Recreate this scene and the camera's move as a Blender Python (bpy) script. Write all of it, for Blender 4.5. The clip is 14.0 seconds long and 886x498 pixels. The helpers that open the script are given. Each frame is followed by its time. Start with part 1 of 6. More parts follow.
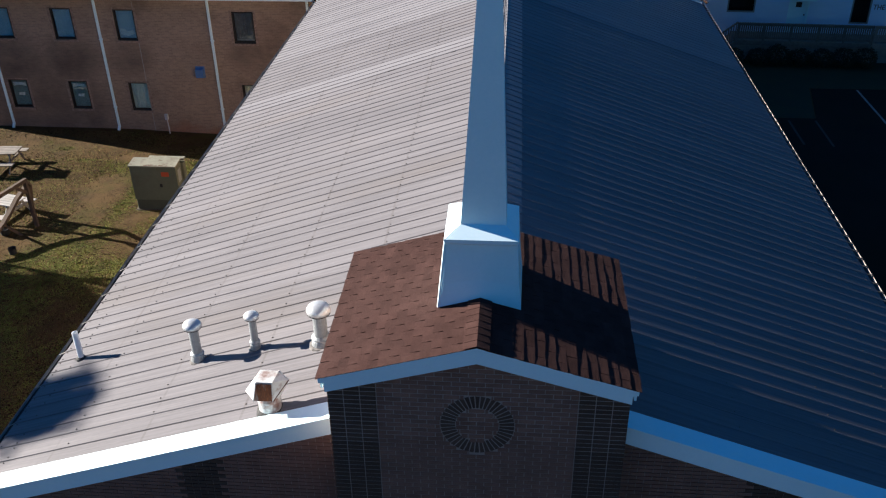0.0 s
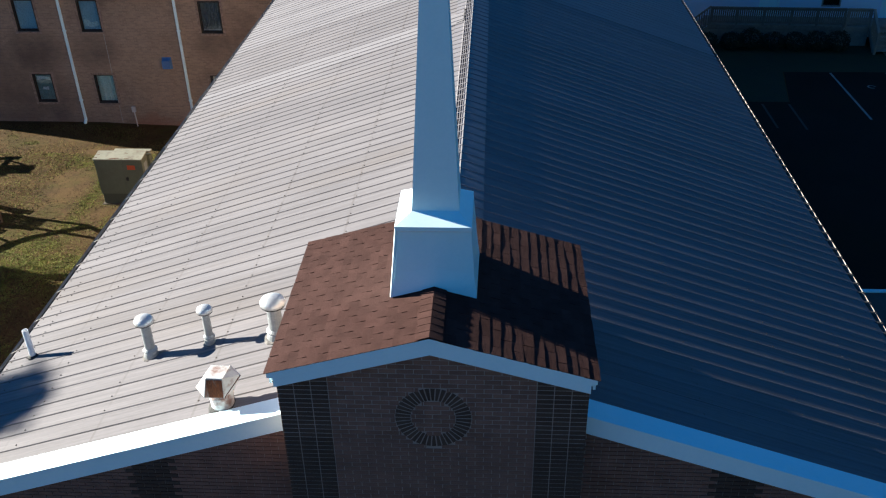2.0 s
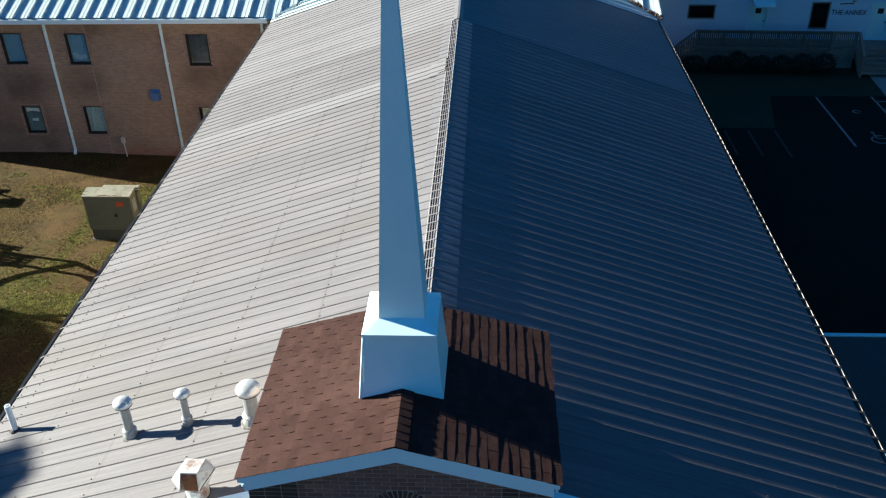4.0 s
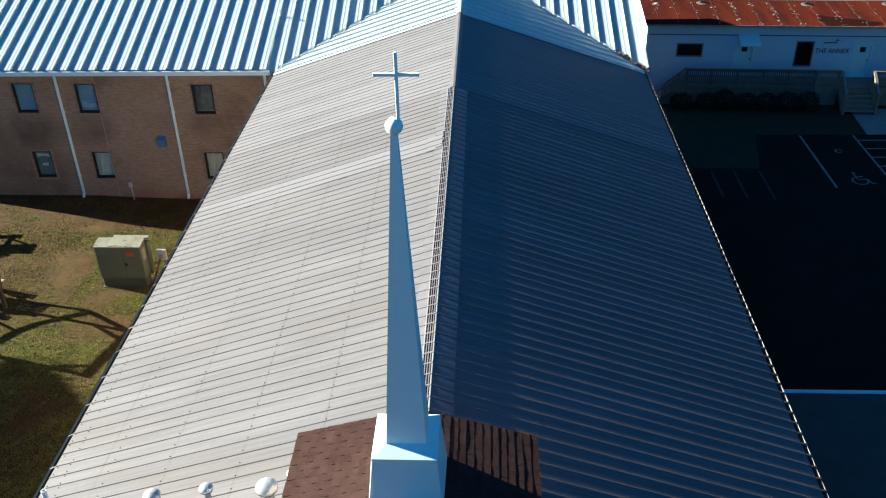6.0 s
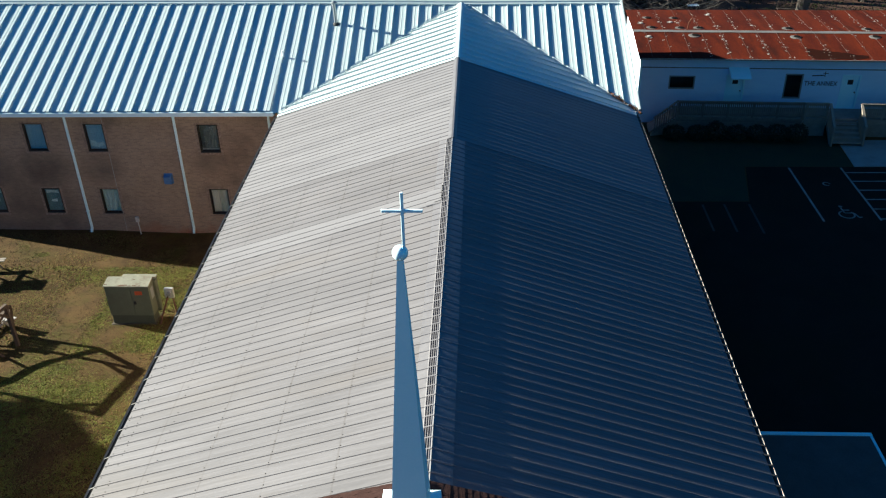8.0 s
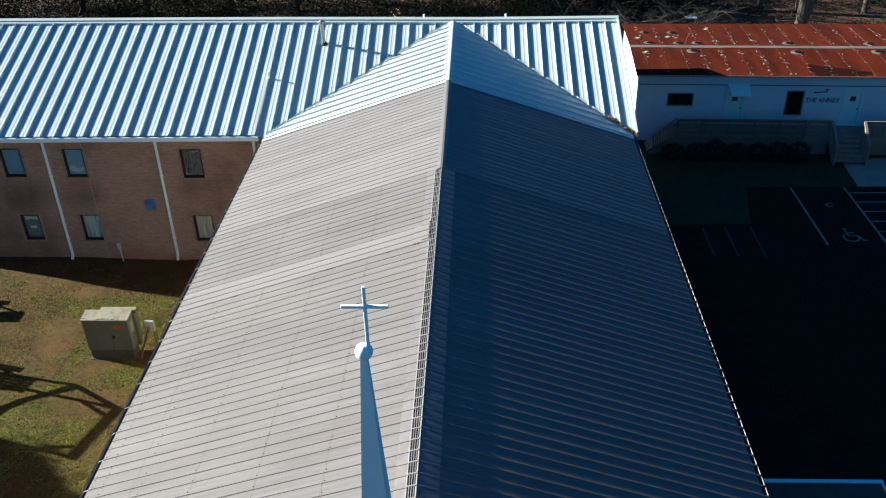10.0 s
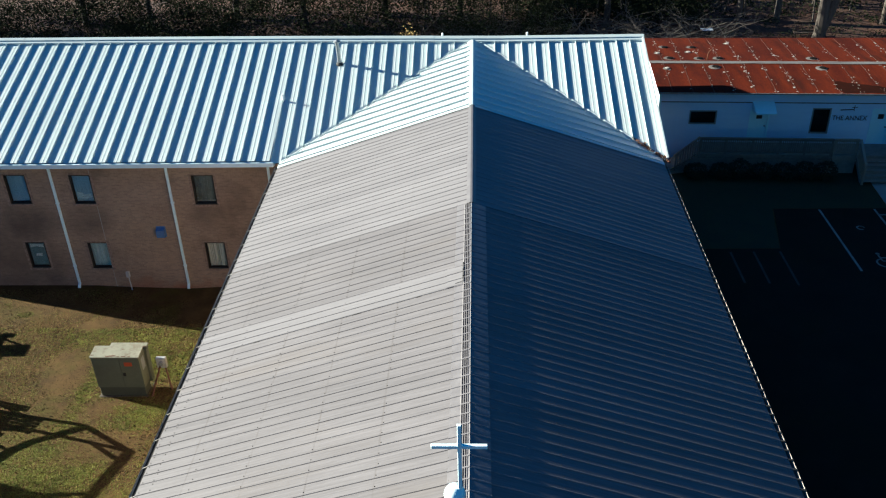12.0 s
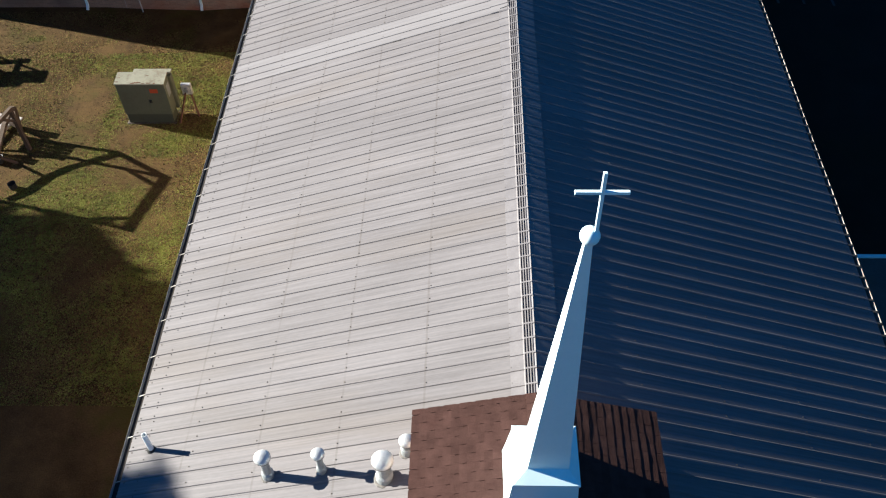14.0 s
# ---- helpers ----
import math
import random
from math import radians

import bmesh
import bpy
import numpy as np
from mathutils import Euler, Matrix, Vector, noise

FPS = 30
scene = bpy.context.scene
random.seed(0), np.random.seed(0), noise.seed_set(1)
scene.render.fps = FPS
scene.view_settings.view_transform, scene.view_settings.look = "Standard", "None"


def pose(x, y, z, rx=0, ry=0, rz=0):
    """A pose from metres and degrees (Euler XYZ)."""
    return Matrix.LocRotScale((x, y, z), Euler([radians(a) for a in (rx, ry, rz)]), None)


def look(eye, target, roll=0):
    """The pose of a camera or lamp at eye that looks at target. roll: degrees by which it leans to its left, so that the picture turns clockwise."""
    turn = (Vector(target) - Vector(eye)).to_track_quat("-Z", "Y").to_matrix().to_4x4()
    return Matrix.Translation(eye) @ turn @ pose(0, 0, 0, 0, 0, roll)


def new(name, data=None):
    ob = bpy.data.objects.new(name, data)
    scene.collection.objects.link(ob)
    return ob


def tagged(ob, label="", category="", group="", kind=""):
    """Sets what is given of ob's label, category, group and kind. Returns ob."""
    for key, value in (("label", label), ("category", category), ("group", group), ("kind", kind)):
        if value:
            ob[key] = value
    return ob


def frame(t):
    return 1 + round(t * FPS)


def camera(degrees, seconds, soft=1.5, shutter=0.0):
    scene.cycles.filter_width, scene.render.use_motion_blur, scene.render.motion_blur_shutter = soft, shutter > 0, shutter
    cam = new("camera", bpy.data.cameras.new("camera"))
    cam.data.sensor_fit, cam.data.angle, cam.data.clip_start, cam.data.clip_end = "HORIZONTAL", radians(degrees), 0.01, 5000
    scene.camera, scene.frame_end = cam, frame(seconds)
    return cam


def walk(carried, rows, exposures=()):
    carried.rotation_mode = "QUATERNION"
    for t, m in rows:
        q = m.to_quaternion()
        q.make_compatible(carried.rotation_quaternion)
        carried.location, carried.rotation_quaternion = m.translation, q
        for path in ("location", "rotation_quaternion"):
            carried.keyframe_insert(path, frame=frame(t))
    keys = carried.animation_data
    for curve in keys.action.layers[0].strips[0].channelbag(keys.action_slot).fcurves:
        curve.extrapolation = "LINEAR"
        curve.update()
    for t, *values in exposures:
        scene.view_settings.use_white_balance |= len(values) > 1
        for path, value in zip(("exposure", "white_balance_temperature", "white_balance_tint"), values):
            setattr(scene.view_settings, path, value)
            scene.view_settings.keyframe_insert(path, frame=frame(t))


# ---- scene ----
cam = camera(53.0, 14.0, soft=1.2)
EXPOSURES = [(0.0, 2.32, 4500, -15), (0.5, 2.54, 4500, -16), (1.5, 2.57, 4500, -18), (3.0, 2.57, 4420, -23), (6.0, 2.65, 4430, -26), (8.0, 2.49, 4435, -26), (10.5, 2.42, 4445, -25), (12.0, 2.44, 4450, -25), (13.0, 2.31, 4470, -22), (13.5, 2.45, 4475, -21), (14.0, 2.48, 4480, -20)]
PATH = [
    (0, (0.285, -8.008, 15.446), (0.141, -6.302, 14.413), -0.8),
    (0.5, (0.332, -7.928, 15.505), (0.195, -6.225, 14.465), -0.9),
    (1, (0.399, -7.878, 15.441), (0.284, -6.177, 14.397), -1.0),
    (1.5, (0.499, -7.812, 15.317), (0.391, -6.113, 14.268), -1.0),
    (2, (0.617, -7.705, 15.23), (0.512, -6.007, 14.178), -1.1),
    (2.5, (0.769, -7.457, 15.17), (0.664, -5.76, 14.117), -1.2),
    (3, (0.901, -7.29, 15.357), (0.796, -5.594, 14.302), -1.3),
    (3.5, (0.961, -7.246, 15.841), (0.858, -5.551, 14.783), -1.5),
    (3.7, (0.966, -7.24, 16.052), (0.865, -5.542, 14.999), -1.4),
    (5.8, (0.984, -7.492, 18.48), (0.895, -5.796, 17.424), -1.2),
    (6, (0.982, -7.518, 18.629), (0.894, -5.821, 17.575), -1.3),
    (6.5, (1.0, -7.627, 19.2), (0.913, -5.929, 18.147), -1.3),
    (7, (0.988, -7.698, 19.69), (0.902, -5.998, 18.64), -1.3),
    (7.5, (0.987, -7.789, 20.172), (0.904, -6.088, 19.125), -1.2),
    (8, (0.989, -7.798, 20.28), (0.906, -6.094, 19.236), -1.3),
    (10.5, (1.26, -5.654, 20.442), (1.18, -3.942, 19.411), -1.5),
    (11, (1.238, -5.155, 20.445), (1.16, -3.441, 19.417), -1.4),
    (11.5, (0.769, -4.768, 20.511), (0.693, -3.054, 19.483), -1.4),
    (12, (0.271, -4.548, 20.637), (0.193, -2.835, 19.608), -1.6),
    (12.5, (-0.263, -4.44, 20.762), (-0.339, -2.754, 19.689), -1.6),
    (13, (-0.723, -4.339, 20.803), (-0.799, -2.793, 19.536), -1.9),
    (13.5, (-0.933, -4.325, 20.8), (-1.003, -2.787, 19.523), -1.7),
    (14, (-1.009, -4.403, 20.822), (-1.07, -3.09, 19.314), -1.8),
]
walk(cam, [(t, look(eye, target, roll)) for t, eye, target, roll in PATH], EXPOSURES)

# ---- light ----
SUN_EL, SUN_AZ = 18.82, 15.0          # elevation; angle of the light's way off +x towards -y
ce, se = math.cos(radians(SUN_EL)), math.sin(radians(SUN_EL))
SUN_WAY = Vector((math.cos(radians(SUN_AZ)) * ce, -math.sin(radians(SUN_AZ)) * ce, -se))
sun = new("sun", bpy.data.lights.new("sun", "SUN"))
sun.data.energy, sun.data.angle, sun.data.color = 5.0, radians(0.6), (1.0, 0.640, 0.450)
sun.matrix_world = look(-SUN_WAY * 80, (0, 0, 0))
world = bpy.data.worlds.new("sky")
scene.world = world
world.use_nodes = True
sky = world.node_tree.nodes.new("ShaderNodeTexSky")
sky.sky_type, sky.sun_disc = "NISHITA", False
sky.sun_elevation, sky.sun_rotation = radians(SUN_EL), radians(270 + SUN_AZ)
sky.ozone_density, sky.dust_density, sky.air_density = 0.5, 0.0, 1.0
sky.altitude = 0.0
back = world.node_tree.nodes["Background"]
back.inputs["Strength"].default_value = 0.0130
clear = world.node_tree.nodes.new("ShaderNodeMix")      # cold clear winter sky
clear.data_type, clear.blend_type = "RGBA", "MULTIPLY"
clear.inputs["Factor"].default_value = 1.0
clear.inputs["B"].default_value = (0.55, 0.83, 1.36, 1)
world.node_tree.links.new(sky.outputs[0], clear.inputs["A"])
world.node_tree.links.new(clear.outputs["Result"], back.inputs["Color"])


# ---- materials ----
def surface(name, dark, light, rough=0.6, metal=0.0, scale=3.0, fine=40.0, bump=0.15, bump_scale=60.0,
            stain=None, stain_scale=0.6, stain_amount=0.5, stretch=(1, 1, 1), vary=0.0, spec=0.4, streak=0.0):
    """A mottled surface: coarse and fine noise between two colours, stains of a third, relief and uneven gloss."""
    m = bpy.data.materials.new(name)
    m.use_nodes = True
    nt = m.node_tree
    N, L = nt.nodes.new, nt.links.new
    b = nt.nodes["Principled BSDF"]
    b.inputs["Metallic"].default_value = metal
    b.inputs["Specular IOR Level"].default_value = spec
    geo = N("ShaderNodeNewGeometry")
    mapping = N("ShaderNodeMapping")
    mapping.inputs["Scale"].default_value = stretch
    L(geo.outputs["Position"], mapping.inputs["Vector"])

    def cloud(sc, detail=4.0, rough_=0.6):
        t = N("ShaderNodeTexNoise")
        t.inputs["Scale"].default_value, t.inputs["Detail"].default_value, t.inputs["Roughness"].default_value = sc, detail, rough_
        L(mapping.outputs[0], t.inputs["Vector"])
        return t.outputs["Fac"]

    coarse, grain = cloud(scale), cloud(fine, 2.0)
    add = N("ShaderNodeMath")
    add.operation = "MULTIPLY_ADD"
    add.inputs[1].default_value = 0.45
    L(grain, add.inputs[0])
    half = N("ShaderNodeMath")
    half.operation = "MULTIPLY"
    half.inputs[1].default_value = 0.75
    L(coarse, half.inputs[0])
    L(half.outputs[0], add.inputs[2])
    ramp = N("ShaderNodeMapRange")
    ramp.inputs["From Min"].default_value, ramp.inputs["From Max"].default_value = 0.40, 0.80
    L(add.outputs[0], ramp.inputs["Value"])
    mix = N("ShaderNodeMix")
    mix.data_type = "RGBA"
    mix.inputs["A"].default_value, mix.inputs["B"].default_value = (*dark, 1), (*light, 1)
    L(ramp.outputs[0], mix.inputs["Factor"])
    colour = mix.outputs["Result"]
    if stain:
        r2 = N("ShaderNodeMapRange")
        r2.inputs["From Min"].default_value, r2.inputs["From Max"].default_value = 0.52, 0.68
        r2.inputs["To Max"].default_value = stain_amount
        L(cloud(stain_scale, 6.0, 0.65), r2.inputs["Value"])
        mix2 = N("ShaderNodeMix")
        mix2.data_type = "RGBA"
        mix2.inputs["B"].default_value = (*stain, 1)
        L(r2.outputs[0], mix2.inputs["Factor"])
        L(colour, mix2.inputs["A"])
        colour = mix2.outputs["Result"]
    if streak:                                 # fine weathering lines along x, the way the water runs
        lines_map = N("ShaderNodeMapping")
        lines_map.inputs["Scale"].default_value = (0.35, 17.0, 0.35)
        L(geo.outputs["Position"], lines_map.inputs["Vector"])
        st_noise = N("ShaderNodeTexNoise")
        st_noise.inputs["Scale"].default_value, st_noise.inputs["Detail"].default_value = 1.6, 5.0
        L(lines_map.outputs[0], st_noise.inputs["Vector"])
        sr = N("ShaderNodeMapRange")
        sr.inputs["From Min"].default_value, sr.inputs["From Max"].default_value = 0.3, 0.7
        sr.inputs["To Min"].default_value, sr.inputs["To Max"].default_value = 1 - streak, 1 + streak
        L(st_noise.outputs["Fac"], sr.inputs["Value"])
        worn = N("ShaderNodeHueSaturation")
        L(sr.outputs[0], worn.inputs["Value"])
        L(colour, worn.inputs["Color"])
        colour = worn.outputs[0]
    if vary:
        info = N("ShaderNodeObjectInfo")
        r3 = N("ShaderNodeMapRange")
        r3.inputs["To Min"].default_value, r3.inputs["To Max"].default_value = 1 - vary, 1 + vary
        L(info.outputs["Random"], r3.inputs["Value"])
        hsv = N("ShaderNodeHueSaturation")
        L(r3.outputs[0], hsv.inputs["Value"])
        L(colour, hsv.inputs["Color"])
        colour = hsv.outputs[0]
    L(colour, b.inputs["Base Color"])
    rr = N("ShaderNodeMapRange")
    rr.inputs["To Min"].default_value, rr.inputs["To Max"].default_value = max(rough - 0.12, 0.03), min(rough + 0.12, 1)
    L(coarse, rr.inputs["Value"])
    L(rr.outputs[0], b.inputs["Roughness"])
    if bump:
        bp = N("ShaderNodeBump")
        bp.inputs["Strength"].default_value, bp.inputs["Distance"].default_value = bump, 0.01
        L(cloud(bump_scale, 3.0), bp.inputs["Height"])
        L(bp.outputs[0], b.inputs["Normal"])
    return m


def brickwork(name, a, b_, mortar):
    """Far brickwork: running bond with recessed joints, at true size, on walls along x."""
    m = surface(name, a, b_, rough=0.9, scale=0.7, fine=9.0, bump=0.0, stain=(0.105, 0.075, 0.06), stain_scale=0.35, stain_amount=0.6)
    nt = m.node_tree
    N, L = nt.nodes.new, nt.links.new
    b = nt.nodes["Principled BSDF"]
    geo = N("ShaderNodeNewGeometry")
    sep = N("ShaderNodeSeparateXYZ")
    L(geo.outputs["Position"], sep.inputs[0])
    com = N("ShaderNodeCombineXYZ")
    s = N("ShaderNodeMath")
    s.operation = "ADD"
    L(sep.outputs["X"], s.inputs[0])
    L(sep.outputs["Y"], s.inputs[1])
    L(s.outputs[0], com.inputs["X"])
    L(sep.outputs["Z"], com.inputs["Y"])
    br = N("ShaderNodeTexBrick")
    br.inputs["Scale"].default_value = 1.0
    br.inputs["Brick Width"].default_value, br.inputs["Row Height"].default_value = 0.203, 0.0677
    br.inputs["Mortar Size"].default_value, br.inputs["Mortar Smooth"].default_value = 0.005, 0.2
    br.inputs["Color1"].default_value, br.inputs["Color2"].default_value = (0.86, 0.86, 0.86, 1), (1.12, 1.08, 1.05, 1)
    br.inputs["Mortar"].default_value = (*mortar, 1)
    L(com.outputs[0], br.inputs["Vector"])
    old = b.inputs["Base Color"].links[0].from_socket
    mul = N("ShaderNodeMix")
    mul.data_type, mul.blend_type = "RGBA", "MULTIPLY"
    mul.inputs["Factor"].default_value = 1.0
    L(old, mul.inputs["A"])
    L(br.outputs["Color"], mul.inputs["B"])
    L(mul.outputs["Result"], b.inputs["Base Color"])
    bp = N("ShaderNodeBump")
    bp.inputs["Strength"].default_value, bp.inputs["Distance"].default_value = 0.6, 0.008
    bp.invert = True
    L(br.outputs["Fac"], bp.inputs["Height"])
    L(bp.outputs[0], b.inputs["Normal"])
    return m


M_OLD = surface("old_metal_roofing", (0.1262, 0.1200, 0.1262), (0.1580, 0.1505, 0.1590), rough=0.6, metal=0.0, spec=0.10, scale=1.2, fine=30, bump=0.05,
                stain=(0.137, 0.124, 0.118), stain_scale=0.5, stretch=(0.25, 1, 0.25), vary=0.05, streak=0.13)
# faint broken dirt lines along the purlin rows of the old sheets
nt = M_OLD.node_tree
b_ = nt.nodes["Principled BSDF"]
geo_ = nt.nodes.new("ShaderNodeNewGeometry")
sep_ = nt.nodes.new("ShaderNodeSeparateXYZ")
nt.links.new(geo_.outputs["Position"], sep_.inputs[0])


def calc(op, a, b=None, c=None):
    n = nt.nodes.new("ShaderNodeMath")
    n.operation = op
    for i, v in enumerate((a, b, c)):
        if isinstance(v, (int, float)):
            n.inputs[i].default_value = v
        elif v is not None:
            nt.links.new(v, n.inputs[i])
    return n.outputs[0]


u_ = calc("ABSOLUTE", calc("SUBTRACT", sep_.outputs["X"], 0.09))
row_ = calc("ABSOLUTE", calc("SUBTRACT", calc("FRACT", calc("DIVIDE", calc("SUBTRACT", u_, 0.40 - 0.735), 1.47)), 0.5))
line_ = calc("MULTIPLY", calc("LESS_THAN", row_, 0.013), calc("LESS_THAN", sep_.outputs["X"], 0.0))
spot_ = nt.nodes.new("ShaderNodeTexNoise")
spot_.inputs["Scale"].default_value, spot_.inputs["Detail"].default_value = 2.6, 4.0
nt.links.new(geo_.outputs["Position"], spot_.inputs["Vector"])
amount_ = calc("MULTIPLY", line_, calc("MULTIPLY", calc("SUBTRACT", spot_.outputs["Fac"], 0.28), 0.95))
mix_ = nt.nodes.new("ShaderNodeMix")
mix_.data_type = "RGBA"
mix_.inputs["B"].default_value = (0.072, 0.063, 0.057, 1)
nt.links.new(amount_, mix_.inputs["Factor"])
nt.links.new(b_.inputs["Base Color"].links[0].from_socket, mix_.inputs["A"])
nt.links.new(mix_.outputs["Result"], b_.inputs["Base Color"])
M_MID = surface("newer_metal_roofing", (0.152, 0.146, 0.155), (0.183, 0.177, 0.187), rough=0.6, metal=0.0, spec=0.10, scale=1.2, fine=30, bump=0.05,
                stretch=(0.25, 1, 0.25), vary=0.04, streak=0.10)
M_NEW = surface("white_metal_roofing", (0.466, 0.527, 0.530), (0.523, 0.583, 0.587), rough=0.35, metal=0.0, scale=1.0, fine=20, bump=0.03,
                stretch=(1, 0.3, 0.3), vary=0.02)


def rib_shade(m, depth):
    """Shade of each rib's near face, painted as a dark line at its foot where x < 0."""
    global nt
    nt = m.node_tree
    b = nt.nodes["Principled BSDF"]
    geo = nt.nodes.new("ShaderNodeNewGeometry")
    sep = nt.nodes.new("ShaderNodeSeparateXYZ")
    nt.links.new(geo.outputs["Position"], sep.inputs[0])
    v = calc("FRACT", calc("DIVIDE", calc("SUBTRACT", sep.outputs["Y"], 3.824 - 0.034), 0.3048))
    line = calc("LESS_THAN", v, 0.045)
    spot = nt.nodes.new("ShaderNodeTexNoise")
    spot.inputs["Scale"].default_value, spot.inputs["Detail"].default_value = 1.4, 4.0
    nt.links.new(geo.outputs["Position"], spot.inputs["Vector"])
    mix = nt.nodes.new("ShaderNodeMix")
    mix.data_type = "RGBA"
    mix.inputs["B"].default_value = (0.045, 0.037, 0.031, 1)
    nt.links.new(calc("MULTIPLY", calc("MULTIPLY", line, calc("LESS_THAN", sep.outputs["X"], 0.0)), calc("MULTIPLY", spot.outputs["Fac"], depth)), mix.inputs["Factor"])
    nt.links.new(b.inputs["Base Color"].links[0].from_socket, mix.inputs["A"])
    nt.links.new(mix.outputs["Result"], b.inputs["Base Color"])


rib_shade(M_OLD, 0.52)
rib_shade(M_MID, 0.52)
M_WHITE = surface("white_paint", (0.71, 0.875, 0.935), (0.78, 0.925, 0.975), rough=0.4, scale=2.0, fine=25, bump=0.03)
M_GALV = surface("galvanised_steel", (0.23, 0.245, 0.255), (0.34, 0.355, 0.365), rough=0.42, metal=0.35, scale=8, fine=60, bump=0.03)
M_DARK = surface("dark_rubber", (0.015, 0.015, 0.016), (0.03, 0.03, 0.03), rough=0.7)
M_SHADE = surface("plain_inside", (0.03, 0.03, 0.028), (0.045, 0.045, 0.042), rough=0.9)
M_SHINGLE = surface("brown_shingle", (0.0325, 0.0180, 0.0156), (0.0575, 0.0330, 0.0284), rough=0.95, spec=0.05, scale=5, fine=160, bump=0.5, bump_scale=260,
                    stain=(0.036, 0.018, 0.0156), stain_scale=1.6, stain_amount=0.4, vary=0.13)
M_BRICK = surface("brown_brick", (0.140, 0.078, 0.054), (0.255, 0.147, 0.106), rough=0.9, scale=4, fine=90, bump=0.4, bump_scale=180, vary=0.18)
M_BRICKD = surface("dark_brick", (0.048, 0.030, 0.021), (0.086, 0.058, 0.042), rough=0.85, scale=4, fine=90, bump=0.4, bump_scale=180, vary=0.2)
M_MORTAR = surface("mortar", (0.27, 0.212, 0.175), (0.39, 0.315, 0.265), rough=0.95, scale=6, fine=120, bump=0.3)
M_WINGBRICK = brickwork("wing_brick", (0.262, 0.197, 0.143), (0.344, 0.264, 0.194), (1.25, 1.25, 1.2))
nt = M_WINGBRICK.node_tree                     # clay splashed up the foot of the wall
b_ = nt.nodes["Principled BSDF"]
geo_ = nt.nodes.new("ShaderNodeNewGeometry")
sep_ = nt.nodes.new("ShaderNodeSeparateXYZ")
nt.links.new(geo_.outputs["Position"], sep_.inputs[0])
spot_ = nt.nodes.new("ShaderNodeTexNoise")
spot_.inputs["Scale"].default_value, spot_.inputs["Detail"].default_value = 0.9, 5.0
nt.links.new(geo_.outputs["Position"], spot_.inputs["Vector"])
clay_ = calc("MINIMUM", calc("MAXIMUM", calc("MULTIPLY", calc("SUBTRACT", calc("MULTIPLY", calc("SUBTRACT", spot_.outputs["Fac"], 0.32), 2.2), calc("ADD", sep_.outputs["Z"], 0.05)), 1.3), 0.0), 0.75)
mix_ = nt.nodes.new("ShaderNodeMix")
mix_.data_type = "RGBA"
mix_.inputs["B"].default_value = (0.26, 0.085, 0.035, 1)
nt.links.new(calc("MULTIPLY", clay_, calc("MINIMUM", calc("MAXIMUM", calc("MULTIPLY", calc("ADD", sep_.outputs["X"], 15.5), 0.45), 0.15), 1.0)), mix_.inputs["Factor"])
damp_dim_ = 0.0                                    # damp runs below the upper windows; the last paints weaker bounced light at left
for cx_, cz_, wx_, wz_, much_ in ((-18.3, 3.1, 1.5, 1.3, 0.66), (-15.7, 3.2, 1.2, 1.0, 0.48), (-10.7, 3.35, 1.0, 0.7, 0.45), (-20.9, 3.0, 1.8, 1.6, 0.66), (-20.0, 1.0, 3.4, 2.6, 0.55)):
    far_ = calc("ADD", calc("POWER", calc("DIVIDE", calc("SUBTRACT", sep_.outputs["X"], cx_), wx_), 2.0), calc("POWER", calc("DIVIDE", calc("SUBTRACT", sep_.outputs["Z"], cz_), wz_), 2.0))
    damp_dim_ = calc("MAXIMUM", damp_dim_, calc("MULTIPLY", calc("MAXIMUM", calc("SUBTRACT", 1.0, far_), 0.0), much_))
damp_dim_mix_ = nt.nodes.new("ShaderNodeMix")
damp_dim_mix_.data_type = "RGBA"
damp_dim_mix_.inputs["B"].default_value = (0.085, 0.066, 0.052, 1)
nt.links.new(calc("MULTIPLY", damp_dim_, calc("MINIMUM", calc("MULTIPLY", spot_.outputs["Fac"], 2.0), 1.2)), damp_dim_mix_.inputs["Factor"])
nt.links.new(b_.inputs["Base Color"].links[0].from_socket, damp_dim_mix_.inputs["A"])
nt.links.new(damp_dim_mix_.outputs["Result"], mix_.inputs["A"])
nt.links.new(mix_.outputs["Result"], b_.inputs["Base Color"])
M_FRAME = surface("dark_window_frame", (0.018, 0.016, 0.014), (0.03, 0.027, 0.024), rough=0.45)
M_CONC = surface("concrete", (0.30, 0.29, 0.27), (0.42, 0.41, 0.38), rough=0.9, scale=2, fine=60, bump=0.3, stain=(0.2, 0.18, 0.16))


# ---- building blocks ----
def mesh_of(bm, name, material, smooth=False):
    me = bpy.data.meshes.new(name)
    bmesh.ops.recalc_face_normals(bm, faces=bm.faces[:])
    if smooth:
        for f in bm.faces:
            f.smooth = True
    bm.to_mesh(me)
    bm.free()
    me.materials.append(material)
    return me


def thing(name, at, label, category, group="", kind=""):
    ob = new(name)
    ob.empty_display_size = 0.2
    ob.location = at
    return tagged(ob, label, category, group, kind)


def part(name, bm, material, parent=None, label="", smooth=False):
    ob = new(name, mesh_of(bm, name, material, smooth))
    if parent:
        ob.parent = parent
        ob.matrix_parent_inverse = Matrix.Translation(parent.location).inverted()
    if label:
        tagged(ob, label)
    return ob


def piece(name, me, parent, m):
    ob = new(name, me)
    ob.parent = parent
    ob.matrix_basis = m
    return ob


